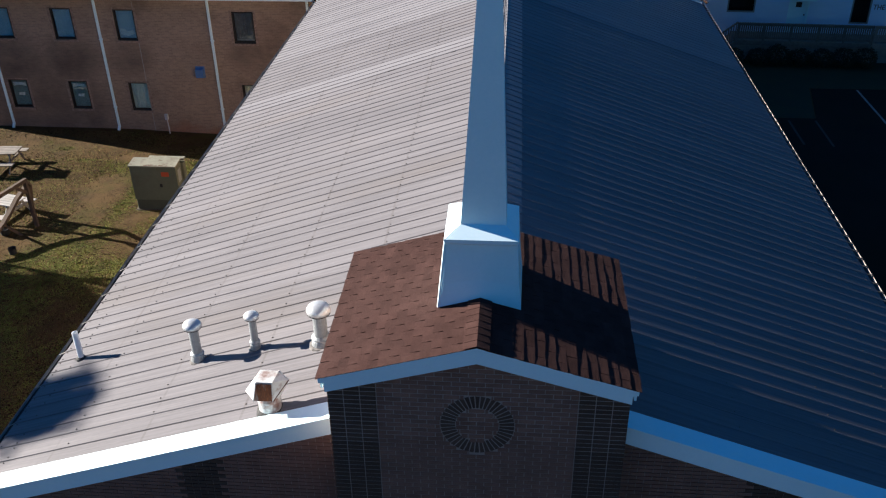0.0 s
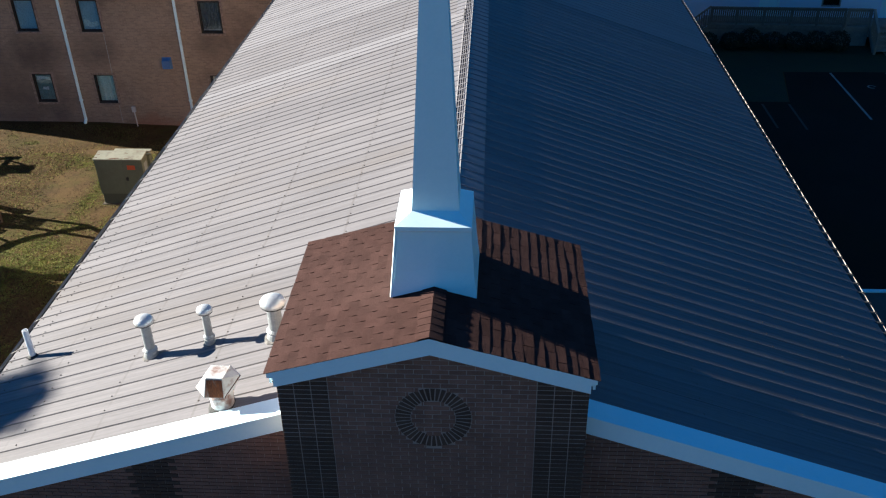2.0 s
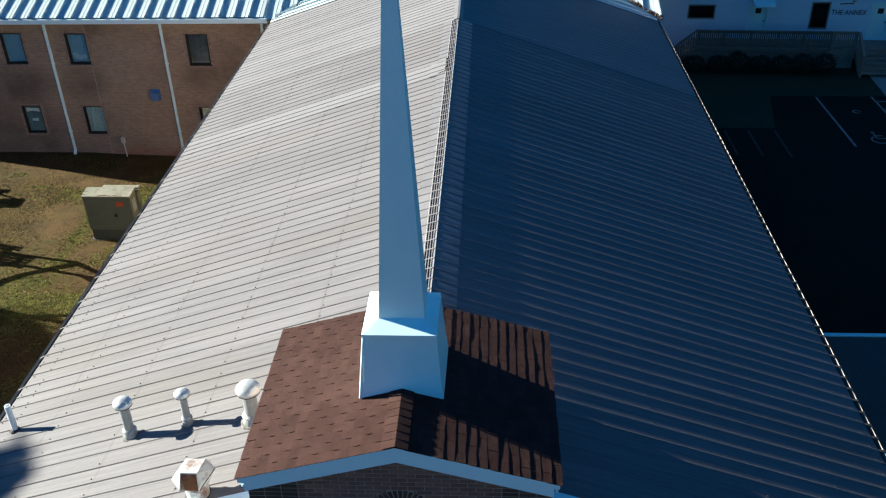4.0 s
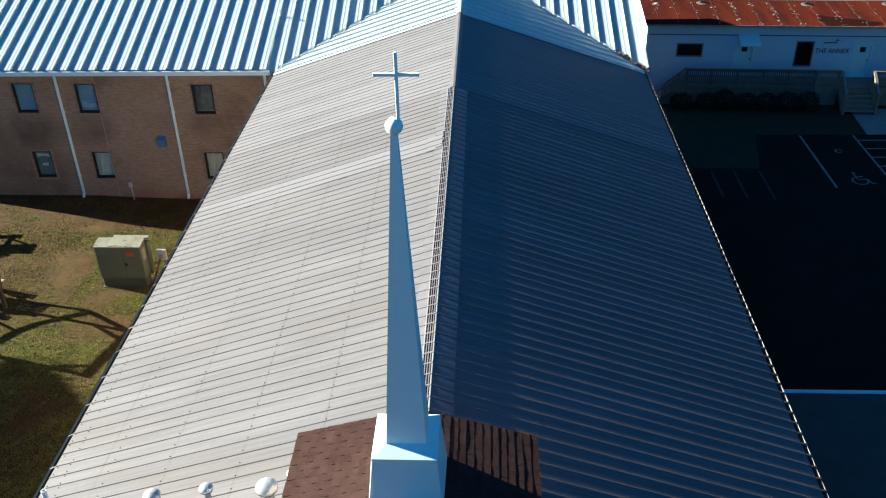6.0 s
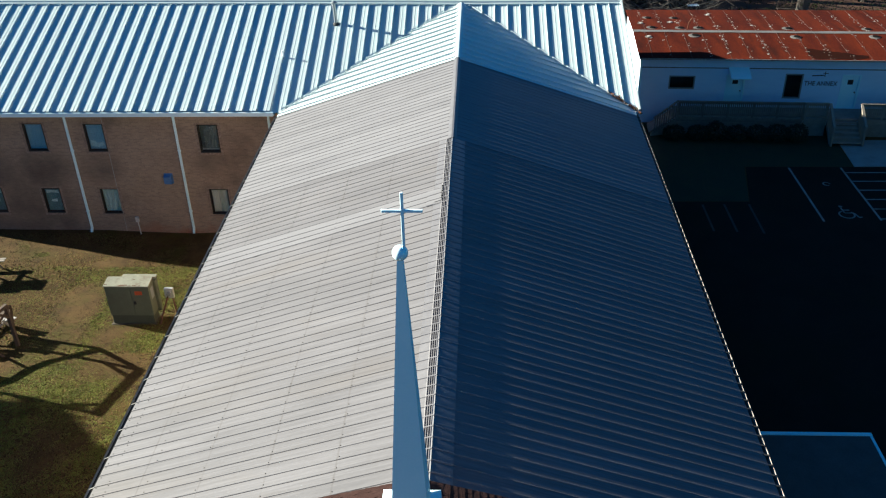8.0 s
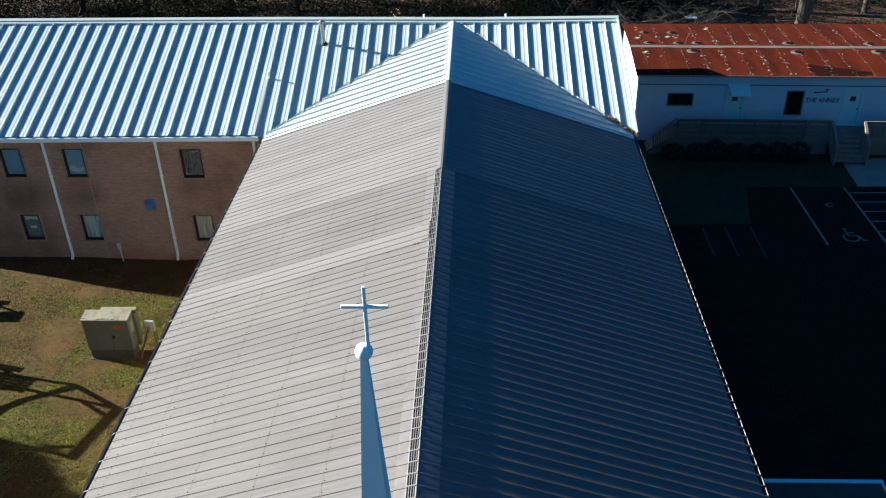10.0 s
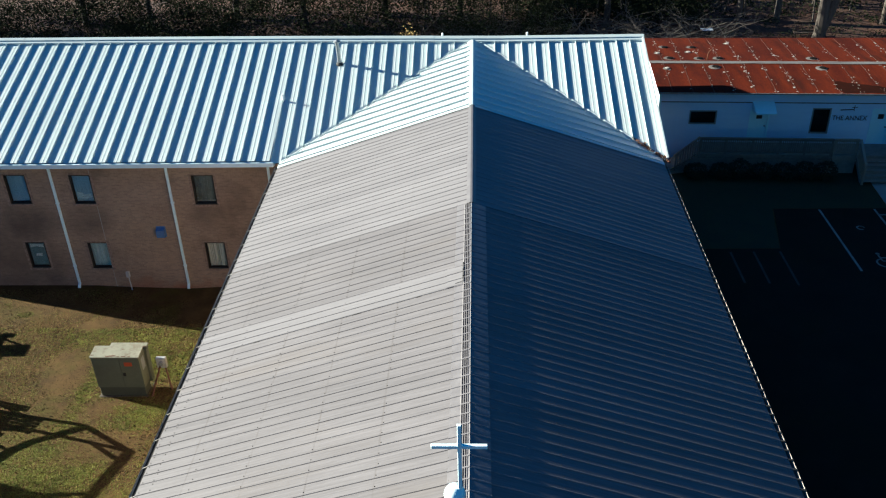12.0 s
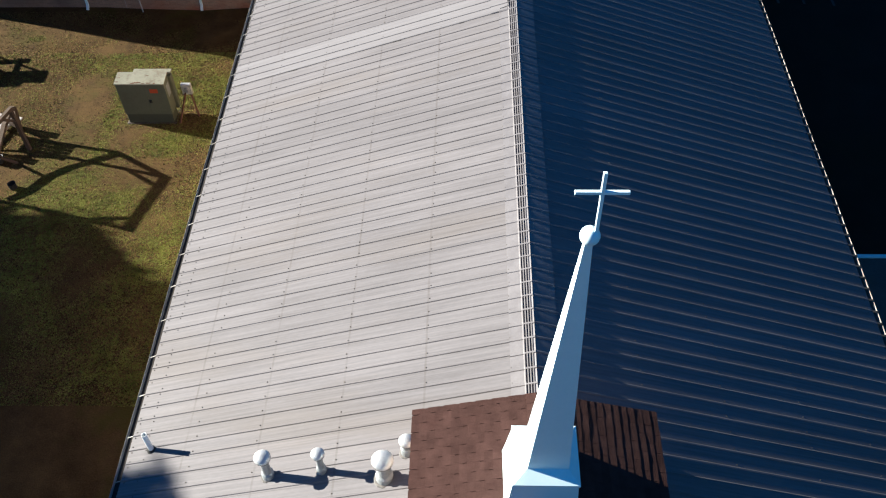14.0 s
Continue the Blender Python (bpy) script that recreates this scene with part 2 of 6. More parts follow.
def box(x0, x1, y0, y1, z0, z1, bev=0.0, bm=None):
    own = bm is None
    b = bmesh.new()
    v = bmesh.ops.create_cube(b, size=1.0)["verts"]
    bmesh.ops.scale(b, vec=(x1 - x0, y1 - y0, z1 - z0), verts=v)
    bmesh.ops.translate(b, vec=((x0 + x1) / 2, (y0 + y1) / 2, (z0 + z1) / 2), verts=v)
    if bev:
        bmesh.ops.bevel(b, geom=b.edges[:], offset=bev, segments=1, affect="EDGES")
    return b if own else join(bm, b)


def join(bm, other, m=None):
    if m is not None:
        bmesh.ops.transform(other, matrix=m, verts=other.verts)
    at = {v: bm.verts.new(v.co) for v in other.verts}
    for f in other.faces:
        bm.faces.new([at[v] for v in f.verts])
    other.free()
    return bm


def rod(p, q, r0, r1=None, n=10, bm=None, cap=True):
    """A tapered bar from p to q."""
    r1 = r0 if r1 is None else r1
    bm = bm or bmesh.new()
    p, q = Vector(p), Vector(q)
    w = (q - p).normalized()
    u = w.orthogonal().normalized()
    v = w.cross(u)
    rings = []
    for c, r in ((p, r0), (q, r1)):
        rings.append([bm.verts.new(c + r * (math.cos(a) * u + math.sin(a) * v)) for a in [2 * math.pi * i / n for i in range(n)]])
    for i in range(n):
        bm.faces.new((rings[0][i], rings[0][(i + 1) % n], rings[1][(i + 1) % n], rings[1][i]))
    if cap:
        bm.faces.new(rings[0][::-1])
        bm.faces.new(rings[1])
    return bm


def turned(profile, at, n=20, bm=None):
    """A body of revolution about a vertical axis: profile of (radius, height)."""
    bm = bm or bmesh.new()
    rings = []
    for r, z in profile:
        rings.append([bm.verts.new((at[0] + r * math.cos(2 * math.pi * i / n), at[1] + r * math.sin(2 * math.pi * i / n), at[2] + z)) for i in range(n)])
    for a, b in zip(rings, rings[1:]):
        for i in range(n):
            bm.faces.new((a[i], a[(i + 1) % n], b[(i + 1) % n], b[i]))
    bm.faces.new(rings[0][::-1])
    bm.faces.new(rings[-1])
    return bm


def beam(p, q, w, h, bm=None):
    """A square-cut bar from p to q, w wide and h high."""
    bm = bm or bmesh.new()
    p, q = Vector(p), Vector(q)
    d = (q - p).normalized()
    side = d.cross(Vector((0, 0, 1)))
    side = side.normalized() if side.length > 1e-4 else Vector((1, 0, 0))
    up = side.cross(d)
    r = [[bm.verts.new(c + a * side * w / 2 + b * up * h / 2) for a, b in ((-1, -1), (1, -1), (1, 1), (-1, 1))] for c in (p, q)]
    for i in range(4):
        bm.faces.new((r[0][i], r[0][(i + 1) % 4], r[1][(i + 1) % 4], r[1][i]))
    bm.faces.new(r[0][::-1])
    bm.faces.new(r[1])
    return bm


def prism(points, off, bm=None):
    """A flat outline drawn out by the vector off."""
    bm = bm or bmesh.new()
    a = [bm.verts.new(p) for p in points]
    b = [bm.verts.new(Vector(p) + Vector(off)) for p in points]
    bm.faces.new(a)
    bm.faces.new(b[::-1])
    for i in range(len(a)):
        j = (i + 1) % len(a)
        bm.faces.new((a[j], a[i], b[i], b[j]))
    return bm


def sheet(lines):
    """A skin through a row of lines of equally many points."""
    bm = bmesh.new()
    rows = [[bm.verts.new(p) for p in ln] for ln in lines]
    for a, b in zip(rows, rows[1:]):
        for i in range(len(a) - 1):
            bm.faces.new((a[i], a[i + 1], b[i + 1], b[i]))
    return bm

# ---- ground ----
RX, RZ, SL, SLR = 0.09, 8.396, 0.328, 0.3395           # church ridge: place, height, fall per metre
EY, EZ, WS = 26.45, 5.95, 0.334           # wing eave: place, height, rise per metre
WR = EY + (RZ - EZ) / WS                  # wing ridge


def ground_z(x, y):
    k = max(min(max((x + 4) / 8, 0), 1), min(max((-2 - y) / 5, 0), 1))
    dip = 0.20 * math.exp(-((x + 12.5) / 2.6) ** 2) * min(max((y - 23.5) / 3, 0), 1) if y < 30 else 0
    return -0.31 * k * k * (3 - 2 * k) - dip


def ground_sheet():
    bm = bmesh.new()
    xs = [-900, -300, -120, -70] + [-50 + 2 * i for i in range(51)] + [70, 120, 300, 900]
    ys = [-900, -300, -120, -60] + [-30 + 2 * i for i in range(61)] + [120, 180, 320, 900]
    g = [[bm.verts.new((x, y, ground_z(x, y) + (0.05 * noise.noise(Vector((x * 0.3, y * 0.3, 0))) if x < 3 and y > -5 else 0))) for y in ys] for x in xs]
    for i in range(len(xs) - 1):
        for j in range(len(ys) - 1):
            bm.faces.new((g[i][j], g[i + 1][j], g[i + 1][j + 1], g[i][j + 1]))
    return bm


M_GROUND = surface("dirt_and_grass", (0.036, 0.0225, 0.0078), (0.102, 0.065, 0.0225), rough=0.95, scale=1.1, fine=26, bump=0.9, bump_scale=26, spec=0.1,
                   stain=(0.052, 0.050, 0.0075), stain_scale=0.42, stain_amount=0.8)
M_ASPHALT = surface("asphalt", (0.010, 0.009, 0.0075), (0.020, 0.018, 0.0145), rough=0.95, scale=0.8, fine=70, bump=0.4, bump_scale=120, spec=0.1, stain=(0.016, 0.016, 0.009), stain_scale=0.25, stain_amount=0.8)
tagged(part("ground", ground_sheet(), M_GROUND), "bare brown dirt with patches of green weeds", "ground", kind="structure")

# ---- church: walls and roof ----
church = thing("church_building", (0, 13, 0), "long brick church hall with a ribbed metal gable roof", "church")


def roof_z(x):
    return RZ - (SL if x < RX else SLR) * abs(x - RX)


FRONT, CH = 0.45, 26.9
bm = bmesh.new()
prism([(-7.0, FRONT, -0.4), (7.0, FRONT, -0.4), (7.0, FRONT, roof_z(7.0) - 0.12), (RX, FRONT, RZ - 0.12), (-7.0, FRONT, roof_z(-7.0) - 0.12)], (0, 0.25, 0), bm)
part("front_wall", bm, M_MORTAR, church)
for x in (-7.0, 6.75):
    part("side_wall", box(x, x + 0.25, FRONT + 0.25, CH, -0.4, min(roof_z(x), roof_z(x + 0.25)) - 0.12), M_WINGBRICK, church)

RIB, RIB0 = 0.3048, 3.824
PROFILE = ((-0.026, 0.0), (-0.015, 0.016), (0.012, 0.016), (0.029, 0.0))


def rib_lines(y0, y1):
    """Places along the slope's foot and heights of the sheet from y0 to y1, with a rib at every RIB."""
    out = [(y0, 0.0)]
    j = math.ceil((y0 - RIB0) / RIB - 1e-6)
    while RIB0 + j * RIB < y1 + 1e-6:
        c = RIB0 + j * RIB
        for d, h in PROFILE:
            if y0 - 1e-6 <= c + d <= y1 + 0.05:
                out.append((c + d, h))
        for k in range(1, 8):
            d = 0.030 + (RIB - 0.060) * k / 8
            if c + d < y1 - 0.002:
                out.append((c + d, 0.0035 * (1 - (k / 4 - 1) ** 2)))
        j += 1
    if out[-1][0] < y1:
        out.append((y1, 0.0))
    out = sorted(set(out))
    return out


def seam_lines(y0, y1):
    """The same for the tall narrow seams of the newest sheets."""
    return [(y0, 0), (y0 + 0.012, 0.075), (y0 + 0.034, 0.075), (y0 + 0.046, 0), (y0 + 0.2, 0), (y0 + 0.215, 0.006), (y0 + 0.235, 0.006), (y0 + 0.25, 0),
            (y0 + 0.4, 0), (y0 + 0.415, 0.006), (y0 + 0.435, 0.006), (y0 + 0.45, 0), (y1, 0)]


def church_panel(side, y0, y1, lift=0.0, lines=rib_lines):
    """One roofing sheet from eave (or valley) to ridge."""
    run = 7.45 if side < 0 else 7.22
    sl = SL if side < 0 else SLR
    low, high = [], []
    lift += 0.012 if side > 0 else 0.0
    for y, h in lines(y0, y1):
        u = run
        if y > EY:
            u = max(min(run, (RZ - EZ - WS * (y - EY)) / sl), 0.06)
        if side > 0:                           # lower ribs and dished pans on this slope
            h *= 0.58 if h > 0.01 else -1.1
        low.append((RX + side * u, y, RZ - sl * u + h + lift))
        mid = 0.11
        high.append((RX + side * mid, y, RZ - sl * mid + h + lift))
    return sheet([low, high])


ZONES = ((14.187 - 15 * 0.9144, 14.187, M_OLD, 0.0), (14.187, 15.101, M_MID, 0.006), (15.101, 18.45, M_OLD, 0.0),
         (18.45, 26.07, M_MID, 0.006), (26.07, WR - 0.25, M_NEW, 0.02))
for side in (-1, 1):
    deck = part("roof", sheet([[(RX + side * 7.2, 0.8, roof_z(RX + side * 7.2) - 0.04), (RX + side * 7.2, EY, roof_z(RX + side * 7.2) - 0.04)],
                               [(RX, 0.8, RZ - 0.04), (RX, EY + 3, RZ - 0.04)]]), M_SHADE, church, "sloping metal roof of ribbed sheets")
    for z0, z1, mat, lift in ZONES:
        if side > 0 and z1 == 15.101:
            mat, lift = M_OLD, 0.0
        y = z0
        while y < z1 - 0.02:
            e = min(y + (0.6055 if z0 == 26.07 else 0.9144), z1)
            ob = part("roof_sheet", church_panel(side, max(y, 0.62), e, lift, seam_lines if z0 == 26.07 and e - y > 0.5 else rib_lines), mat)
            ob.parent = deck
            y = e

# ---- wing with the seamed roof ----
wing = thing("brick_wing", (-8, 33, 0), "two-storey brown brick wing with a white seamed metal roof", "building")
WX0, WX1, WY = -23.3, 7.25, 26.93
part("wall", box(-7.0, WX1, 26.95, 27.25, -0.6, 5.92), M_WINGBRICK, wing)
part("wall", box(WX0, WX1, 40.3, 40.6, -0.6, 5.92), M_WINGBRICK, wing)
for x in (WX0, WX1 - 0.3):
    part("gable_wall", prism([(x, WY + 0.3, -0.6), (x, 40.3, -0.6), (x, 40.3, 5.9), (x, WR, RZ - 0.1), (x, WY + 0.3, 5.95)], (0.3, 0, 0)), M_WINGBRICK, wing)
SEAM = 0.5863


def wing_low(x):
    u = abs(x - RX)
    sl = SL if x < RX else SLR
    return max(EY - 0.02, EY + (RZ - EZ - sl * u) / WS) if u < 7.5 else EY - 0.02


def lift_w(x):
    return 0.013 * max(0.0, 2 - x) if x > -8 else 0.13 + 0.007 * (-8 - x)


def wing_panel(x0, x1):
    r = 0.071
    prof = [(x0, 0), (x0 + 0.012, r), (x0 + 0.034, r), (x0 + 0.046, 0), (x0 + 0.2, 0.0), (x0 + 0.215, 0.006), (x0 + 0.235, 0.006), (x0 + 0.25, 0),
            (x0 + 0.4, 0.0), (x0 + 0.415, 0.006), (x0 + 0.435, 0.006), (x0 + 0.45, 0), (x1, 0)]
    rise = 0.09 if x1 < -7.7 else 0.0
    low = [(x, wing_low(x), EZ + WS * (wing_low(x) - EY) + h + rise) for x, h in prof]
    high = [(x, WR - 0.05, RZ - 0.05 * WS + h + lift_w(x)) for x, h in prof]
    return sheet([low, high])


wroof = part("roof", sheet([[(WX0 - 0.2, EY, EZ - 0.03), (7.5, EY, EZ - 0.03)], [(WX0 - 0.2, WR, RZ + 0.2), (7.5, WR, RZ - 0.03)],
                            [(WX0 - 0.2, 41.9, RZ - WS * (41.9 - WR) + 0.2), (7.5, 41.9, RZ - WS * (41.9 - WR) - 0.03)]]), M_NEW, wing, "white standing-seam metal roof")
x = 7.48 - SEAM * 53
while x < 7.3:
    ob = part("roof_pan", wing_panel(x, min(x + SEAM, 7.53)), M_NEW)
    ob.parent = wroof
    x += SEAM
x = 7.56
while x > WX0:
    a, up = max(x - 3.048, WX0 - 0.2), 0.004 * (int(x * 10) % 2)
    cap = [(-0.30, -0.30 * WS + 0.012), (-0.29, -0.29 * WS + 0.072), (-0.17, -0.17 * WS + 0.075), (-0.165, -0.165 * WS + 0.115), (0, 0.125),
           (0.165, -0.165 * WS + 0.115), (0.17, -0.17 * WS + 0.075), (0.30, -0.30 * WS + 0.072)]
    part("ridge_cap", sheet([[(q, WR + d, RZ + h + up + lift_w(q)) for q in (a - 0.03, x)] for d, h in cap]), M_NEW, wing, "folded white metal ridge cap")
    x = a if a > WX0 else WX0 - 1
part("gutter", box(WX0 - 0.2, -7.62, EY - 0.10, EY + 0.02, 5.80, 5.985, 0.01), M_WHITE, wing, "white painted rain gutter")


# ---- tower: brickwork, shingles, boards ----
TX, TW = -0.02, 1.785
TS, TZ = 0.288, 9.405


def tower_z(x):
    return TZ - TS * abs(x - TX)


tower = thing("brick_tower", (TX, 1.3, -0.3), "brown brick gabled tower with darker brick corner strips", "tower")
core = part("wall", prism([(TX - TW + 0.006, 0.005, -0.4), (TX + TW - 0.006, 0.005, -0.4), (TX + TW - 0.006, 0.005, 8.72), (TX, 0.005, 9.24), (TX - TW + 0.006, 0.005, 8.72)], (0, 2.55, 0)), M_MORTAR, tower)
BW, BH, JT = 2 * TW / 18, 0.0664, 0.010
RING = (TX + 0.01, 8.148, 0.265, 0.442)


def brick_mesh(w, mat, name="brick"):
    return mesh_of(box(-w / 2, w / 2, 0, 0.05, 0, BH - JT, 0.003), name, mat)


FULL, FULLD = brick_mesh(BW - JT, M_BRICK), brick_mesh(BW - JT, M_BRICKD)


def clear_spans(a, b, z):
    """What is left of a brick from a to b at height z beside the brick ring."""
    spans = [(a, b)]
    dz = abs(z - RING[1])
    if dz < RING[3] + 0.010:
        ro = math.sqrt((RING[3] + 0.010) ** 2 - dz * dz)
        ri = math.sqrt(max((RING[2] - 0.008) ** 2 - dz * dz, 0))
        cuts = [(RING[0] - ro, RING[0] - ri), (RING[0] + ri, RING[0] + ro)]
        for c0, c1 in cuts:
            out = []
            for s0, s1 in spans:
                if c1 <= s0 or c0 >= s1:
                    out.append((s0, s1))
                else:
                    if c0 - s0 > 0.008:
                        out.append((s0, c0))
                    if s1 - c1 > 0.008:
                        out.append((c1, s1))
            spans = out
    return spans


rest, restd = bmesh.new(), bmesh.new()
singles = []
row = 0
while True:
    z = 9.20 - row * BH
    if z < 6.3:
        break
    for side in (-1, 1):
        for k in range(3):
            xc = TX + side * (TW - (k + 0.5) * BW)
            if z + BH < tower_z(xc + 0.1 * side) - 0.13:
                if z > 7.75:
                    singles.append((FULLD, xc, z))
                else:
                    box(xc - (BW - JT) / 2, xc + (BW - JT) / 2, 0, 0.05, z, z + BH - JT, 0.0, restd)
    x = TX - TW + 3 * BW - (BW / 2 if row % 2 else 0)
    lo, hi = TX - TW + 3 * BW, TX + TW - 3 * BW
    while x < hi - 0.01:
        a, b = max(x, lo) + JT / 2, min(x + BW, hi) - JT / 2
        if z + BH < tower_z(max(abs(a - TX), abs(b - TX)) + TX) - 0.13:
            for s0, s1 in clear_spans(a, b, z + BH / 2):
                if s1 - s0 > BW - JT - 0.001 and 7.9 < z and len(singles) < 258:
                    singles.append((FULL, (s0 + s1) / 2, z))
                else:
                    box(s0, s1, 0.0, 0.05, z, z + BH - JT, 0.0, rest)
        x += BW
    row += 1
tagged(part("brickwork", rest, M_BRICK, tower), kind="stuff")
tagged(part("dark_brickwork", restd, M_BRICKD, tower), "darker stacked brick corner strips", kind="stuff")
for me, x, z in singles:
    piece("brick", me, core, pose(x, random.uniform(-0.0012, 0.0012), z))
nb = 42
w0, w1 = 2 * math.pi * RING[2] / nb - 0.013, 2 * math.pi * RING[3] / nb - 0.016
wedge = bmesh.new()
prism([(-w0 / 2, 0, RING[2]), (w0 / 2, 0, RING[2]), (w1 / 2, 0, RING[3]), (-w1 / 2, 0, RING[3])], (0, 0.05, 0), wedge)
WEDGE = mesh_of(wedge, "ring_brick", M_BRICKD)
for i in range(nb):
    piece("ring_brick", WEDGE, core, pose(RING[0], 0.001, RING[1]) @ pose(0, 0, 0, 0, 360 * i / nb, 0))

# brick on the church front
wall_l, wall_d = bmesh.new(), bmesh.new()
for row in range(44):
    z = 8.2 - row * BH
    x = -6.99 - (BW / 2 if row % 2 else 0)
    while x < 6.95:
        a, b = x + JT / 2, x + BW - JT / 2
        u = max(abs(a - RX), abs(b - RX))
        top = RZ - SL * u - 0.14
        if not (TX - TW - 0.02 < (a + b) / 2 < TX + TW + 0.02) and top - 1.9 < z < top - BH and a > -7 and b < 7:
            strip = -4.04 < (a + b) / 2 < -3.44 or 3.44 < (a + b) / 2 < 4.04
            box(a, b, FRONT - 0.012, FRONT + 0.03, z, z + BH - JT, 0.0, wall_d if strip else wall_l)
        x += BW
tagged(part("brickwork", wall_l, M_BRICK, church), kind="stuff")
tagged(part("dark_brickwork", wall_d, M_BRICKD, church), "darker brick strips", kind="stuff")

# shingles
EXPO, TAB = 0.127, 0.305
ct, st = 1 / math.hypot(1, TS), TS / math.hypot(1, TS)


def shingle_mesh(lifts, feet, w=TAB - 0.016, name="shingle"):
    """A tab in slope coordinates: u down the slope, v along the ridge; the foot lifts by lifts where it has curled."""
    n = len(lifts) - 1
    bm = bmesh.new()
    T, B = [], []
    for k in range(n + 1):
        v, lf, ft = -w / 2 + w * k / n, lifts[k], EXPO + 0.012 + feet[k]
        T.append([bm.verts.new(p) for p in ((-0.05, v, 0.005), (0.07, v, 0.0058 + lf * 0.45), (ft, v, 0.0064 + lf))])
        B.append([bm.verts.new(p) for p in ((-0.05, v, 0.0), (0.07, v, lf * 0.42), (ft, v, 0.001 + lf))])
    for k in range(n):
        for i in range(2):
            bm.faces.new((T[k][i], T[k][i + 1], T[k + 1][i + 1], T[k + 1][i]))
            bm.faces.new((B[k][i], B[k + 1][i], B[k + 1][i + 1], B[k][i + 1]))
        bm.faces.new((T[k][2], B[k][2], B[k + 1][2], T[k + 1][2]))
    for i in range(2):
        bm.faces.new((T[0][i], B[0][i], B[0][i + 1], T[0][i + 1]))
        bm.faces.new((T[n][i], T[n][i + 1], B[n][i + 1], B[n][i]))
    return mesh_of(bm, name, M_SHINGLE)


rf_ = random.Random(6)
FLAT = [shingle_mesh([0.0015 + 0.001 * rf_.random() for _ in range(5)], [rf_.uniform(-0.003, 0.003) for _ in range(5)]) for k in range(4)]
HALF = shingle_mesh([0.002, 0.0025, 0.002], [0.0, 0.002, 0.0], TAB / 2 - 0.014)


def curl(y, c):
    """How far the feet of course c have lifted at y."""
    slow = noise.noise(Vector((y * 1.1, c * 3.7, 1.0)))
    quick = noise.noise(Vector((y * 4.5, c * 5.1, 9.0)))
    own = 0.5 + 0.5 * math.sin(c * 2.4 + 0.6)
    return max(0.0, 0.0012 + 0.0022 * own + 0.0030 * slow + 0.0021 * quick)


rr = random.Random(5)
Y0, Y1 = -0.132, 2.72
for s in (-1, 1):
    deck = part("roof_deck", prism([(TX, -0.066, TZ - 0.015), (TX + s * 1.86, -0.066, tower_z(1.86 + TX) - 0.015), (TX + s * 1.86, -0.066, tower_z(1.86 + TX) - 0.06), (TX, -0.066, TZ - 0.06)], (0, 2.77, 0)), M_SHINGLE, tower, "brown asphalt shingle slope" if s < 0 else "brown asphalt shingle slope with curled tabs")
    frame_m = Matrix(((s * ct, 0, s * st, TX), (0, s, 0, 0), (-st, 0, ct, TZ - 0.012), (0, 0, 0, 1)))
    for c in range(15):
        u = 0.03 + c * EXPO
        y = Y0 - (TAB / 2 if c % 2 else 0)
        while y < Y1 - 0.01:
            a, b = max(y, Y0), min(y + TAB, Y1)
            if b - a > 0.05:
                if s > 0:
                    w = b - a - (0.004 if rr.random() < 0.6 else 0.012)
                    at = [(a + b) / 2 - w / 2 + w * q / 6 for q in range(7)]
                    me = shingle_mesh([curl(q, c) for q in at], [0.011 * noise.noise(Vector((q * 5, c * 2.2, 5))) for q in at], w)
                    sc = 1.0
                else:
                    me = rr.choice(FLAT) if b - a > TAB - 0.01 else HALF
                    sc = (b - a) / (TAB if me is not HALF else TAB / 2)
                piece("shingle", me, deck, frame_m @ pose(u, s * (a + b) / 2, 0) @ Matrix.Diagonal((1, sc, 1, 1)))
            y += TAB
bm = bmesh.new()
cap = [(-0.15 * ct, 0, -0.15 * st), (0, 0, 0.006), (0.15 * ct, 0, -0.15 * st)]
bm2 = sheet([[(p[0], 0.0, p[2]) for p in cap], [(p[0], 0.16, p[2] - 0.006) for p in cap]])
geom = bmesh.ops.extrude_face_region(bm2, geom=bm2.faces[:])
bmesh.ops.translate(bm2, vec=(0, 0, -0.008), verts=[v for v in geom["geom"] if isinstance(v, bmesh.types.BMVert)])
CAP = mesh_of(bm2, "ridge_shingle", M_SHINGLE)
y = Y0
while y < Y1 - 0.12:
    piece("ridge_shingle", CAP, deck, pose(TX, y, TZ + 0.016))
    y += EXPO
for s in (-1, 1):
    part("fascia_board", prism([(TX, -0.122, TZ - 0.012), (TX + s * 1.84, -0.122, tower_z(TX + 1.84) - 0.012), (TX + s * 1.84, -0.122, tower_z(TX + 1.84) - 0.075),
                                (TX + s * 1.775, -0.122, tower_z(TX + 1.775) - 0.09), (TX + s * 1.775, -0.122, tower_z(TX + 1.775) - 0.225), (TX, -0.122, TZ - 0.235)], (0, 0.055, 0)), M_WHITE, tower, "white painted gable board")
    part("soffit", prism([(TX, -0.067, TZ - 0.15), (TX + s * 1.80, -0.067, tower_z(TX + 1.8) - 0.15), (TX + s * 1.80, -0.067, tower_z(TX + 1.8) - 0.13), (TX, -0.067, TZ - 0.13)], (0, 0.08, 0)), M_WHITE, tower)
    part("eave_board", box(TX + s * 1.80, TX + s * 1.83, -0.067, 2.70, tower_z(TX + 1.8) - 0.20, tower_z(TX + 1.83) - 0.04) if s > 0 else
         box(TX - 1.83, TX - 1.80, -0.067, 2.70, tower_z(TX + 1.8) - 0.20, tower_z(TX + 1.83) - 0.04), M_WHITE, tower)

# ---- steeple ----
SY = 1.30
steeple = thing("steeple", (0, SY, 9.15), "white painted steeple with a square base and thin cross on top", "steeple")


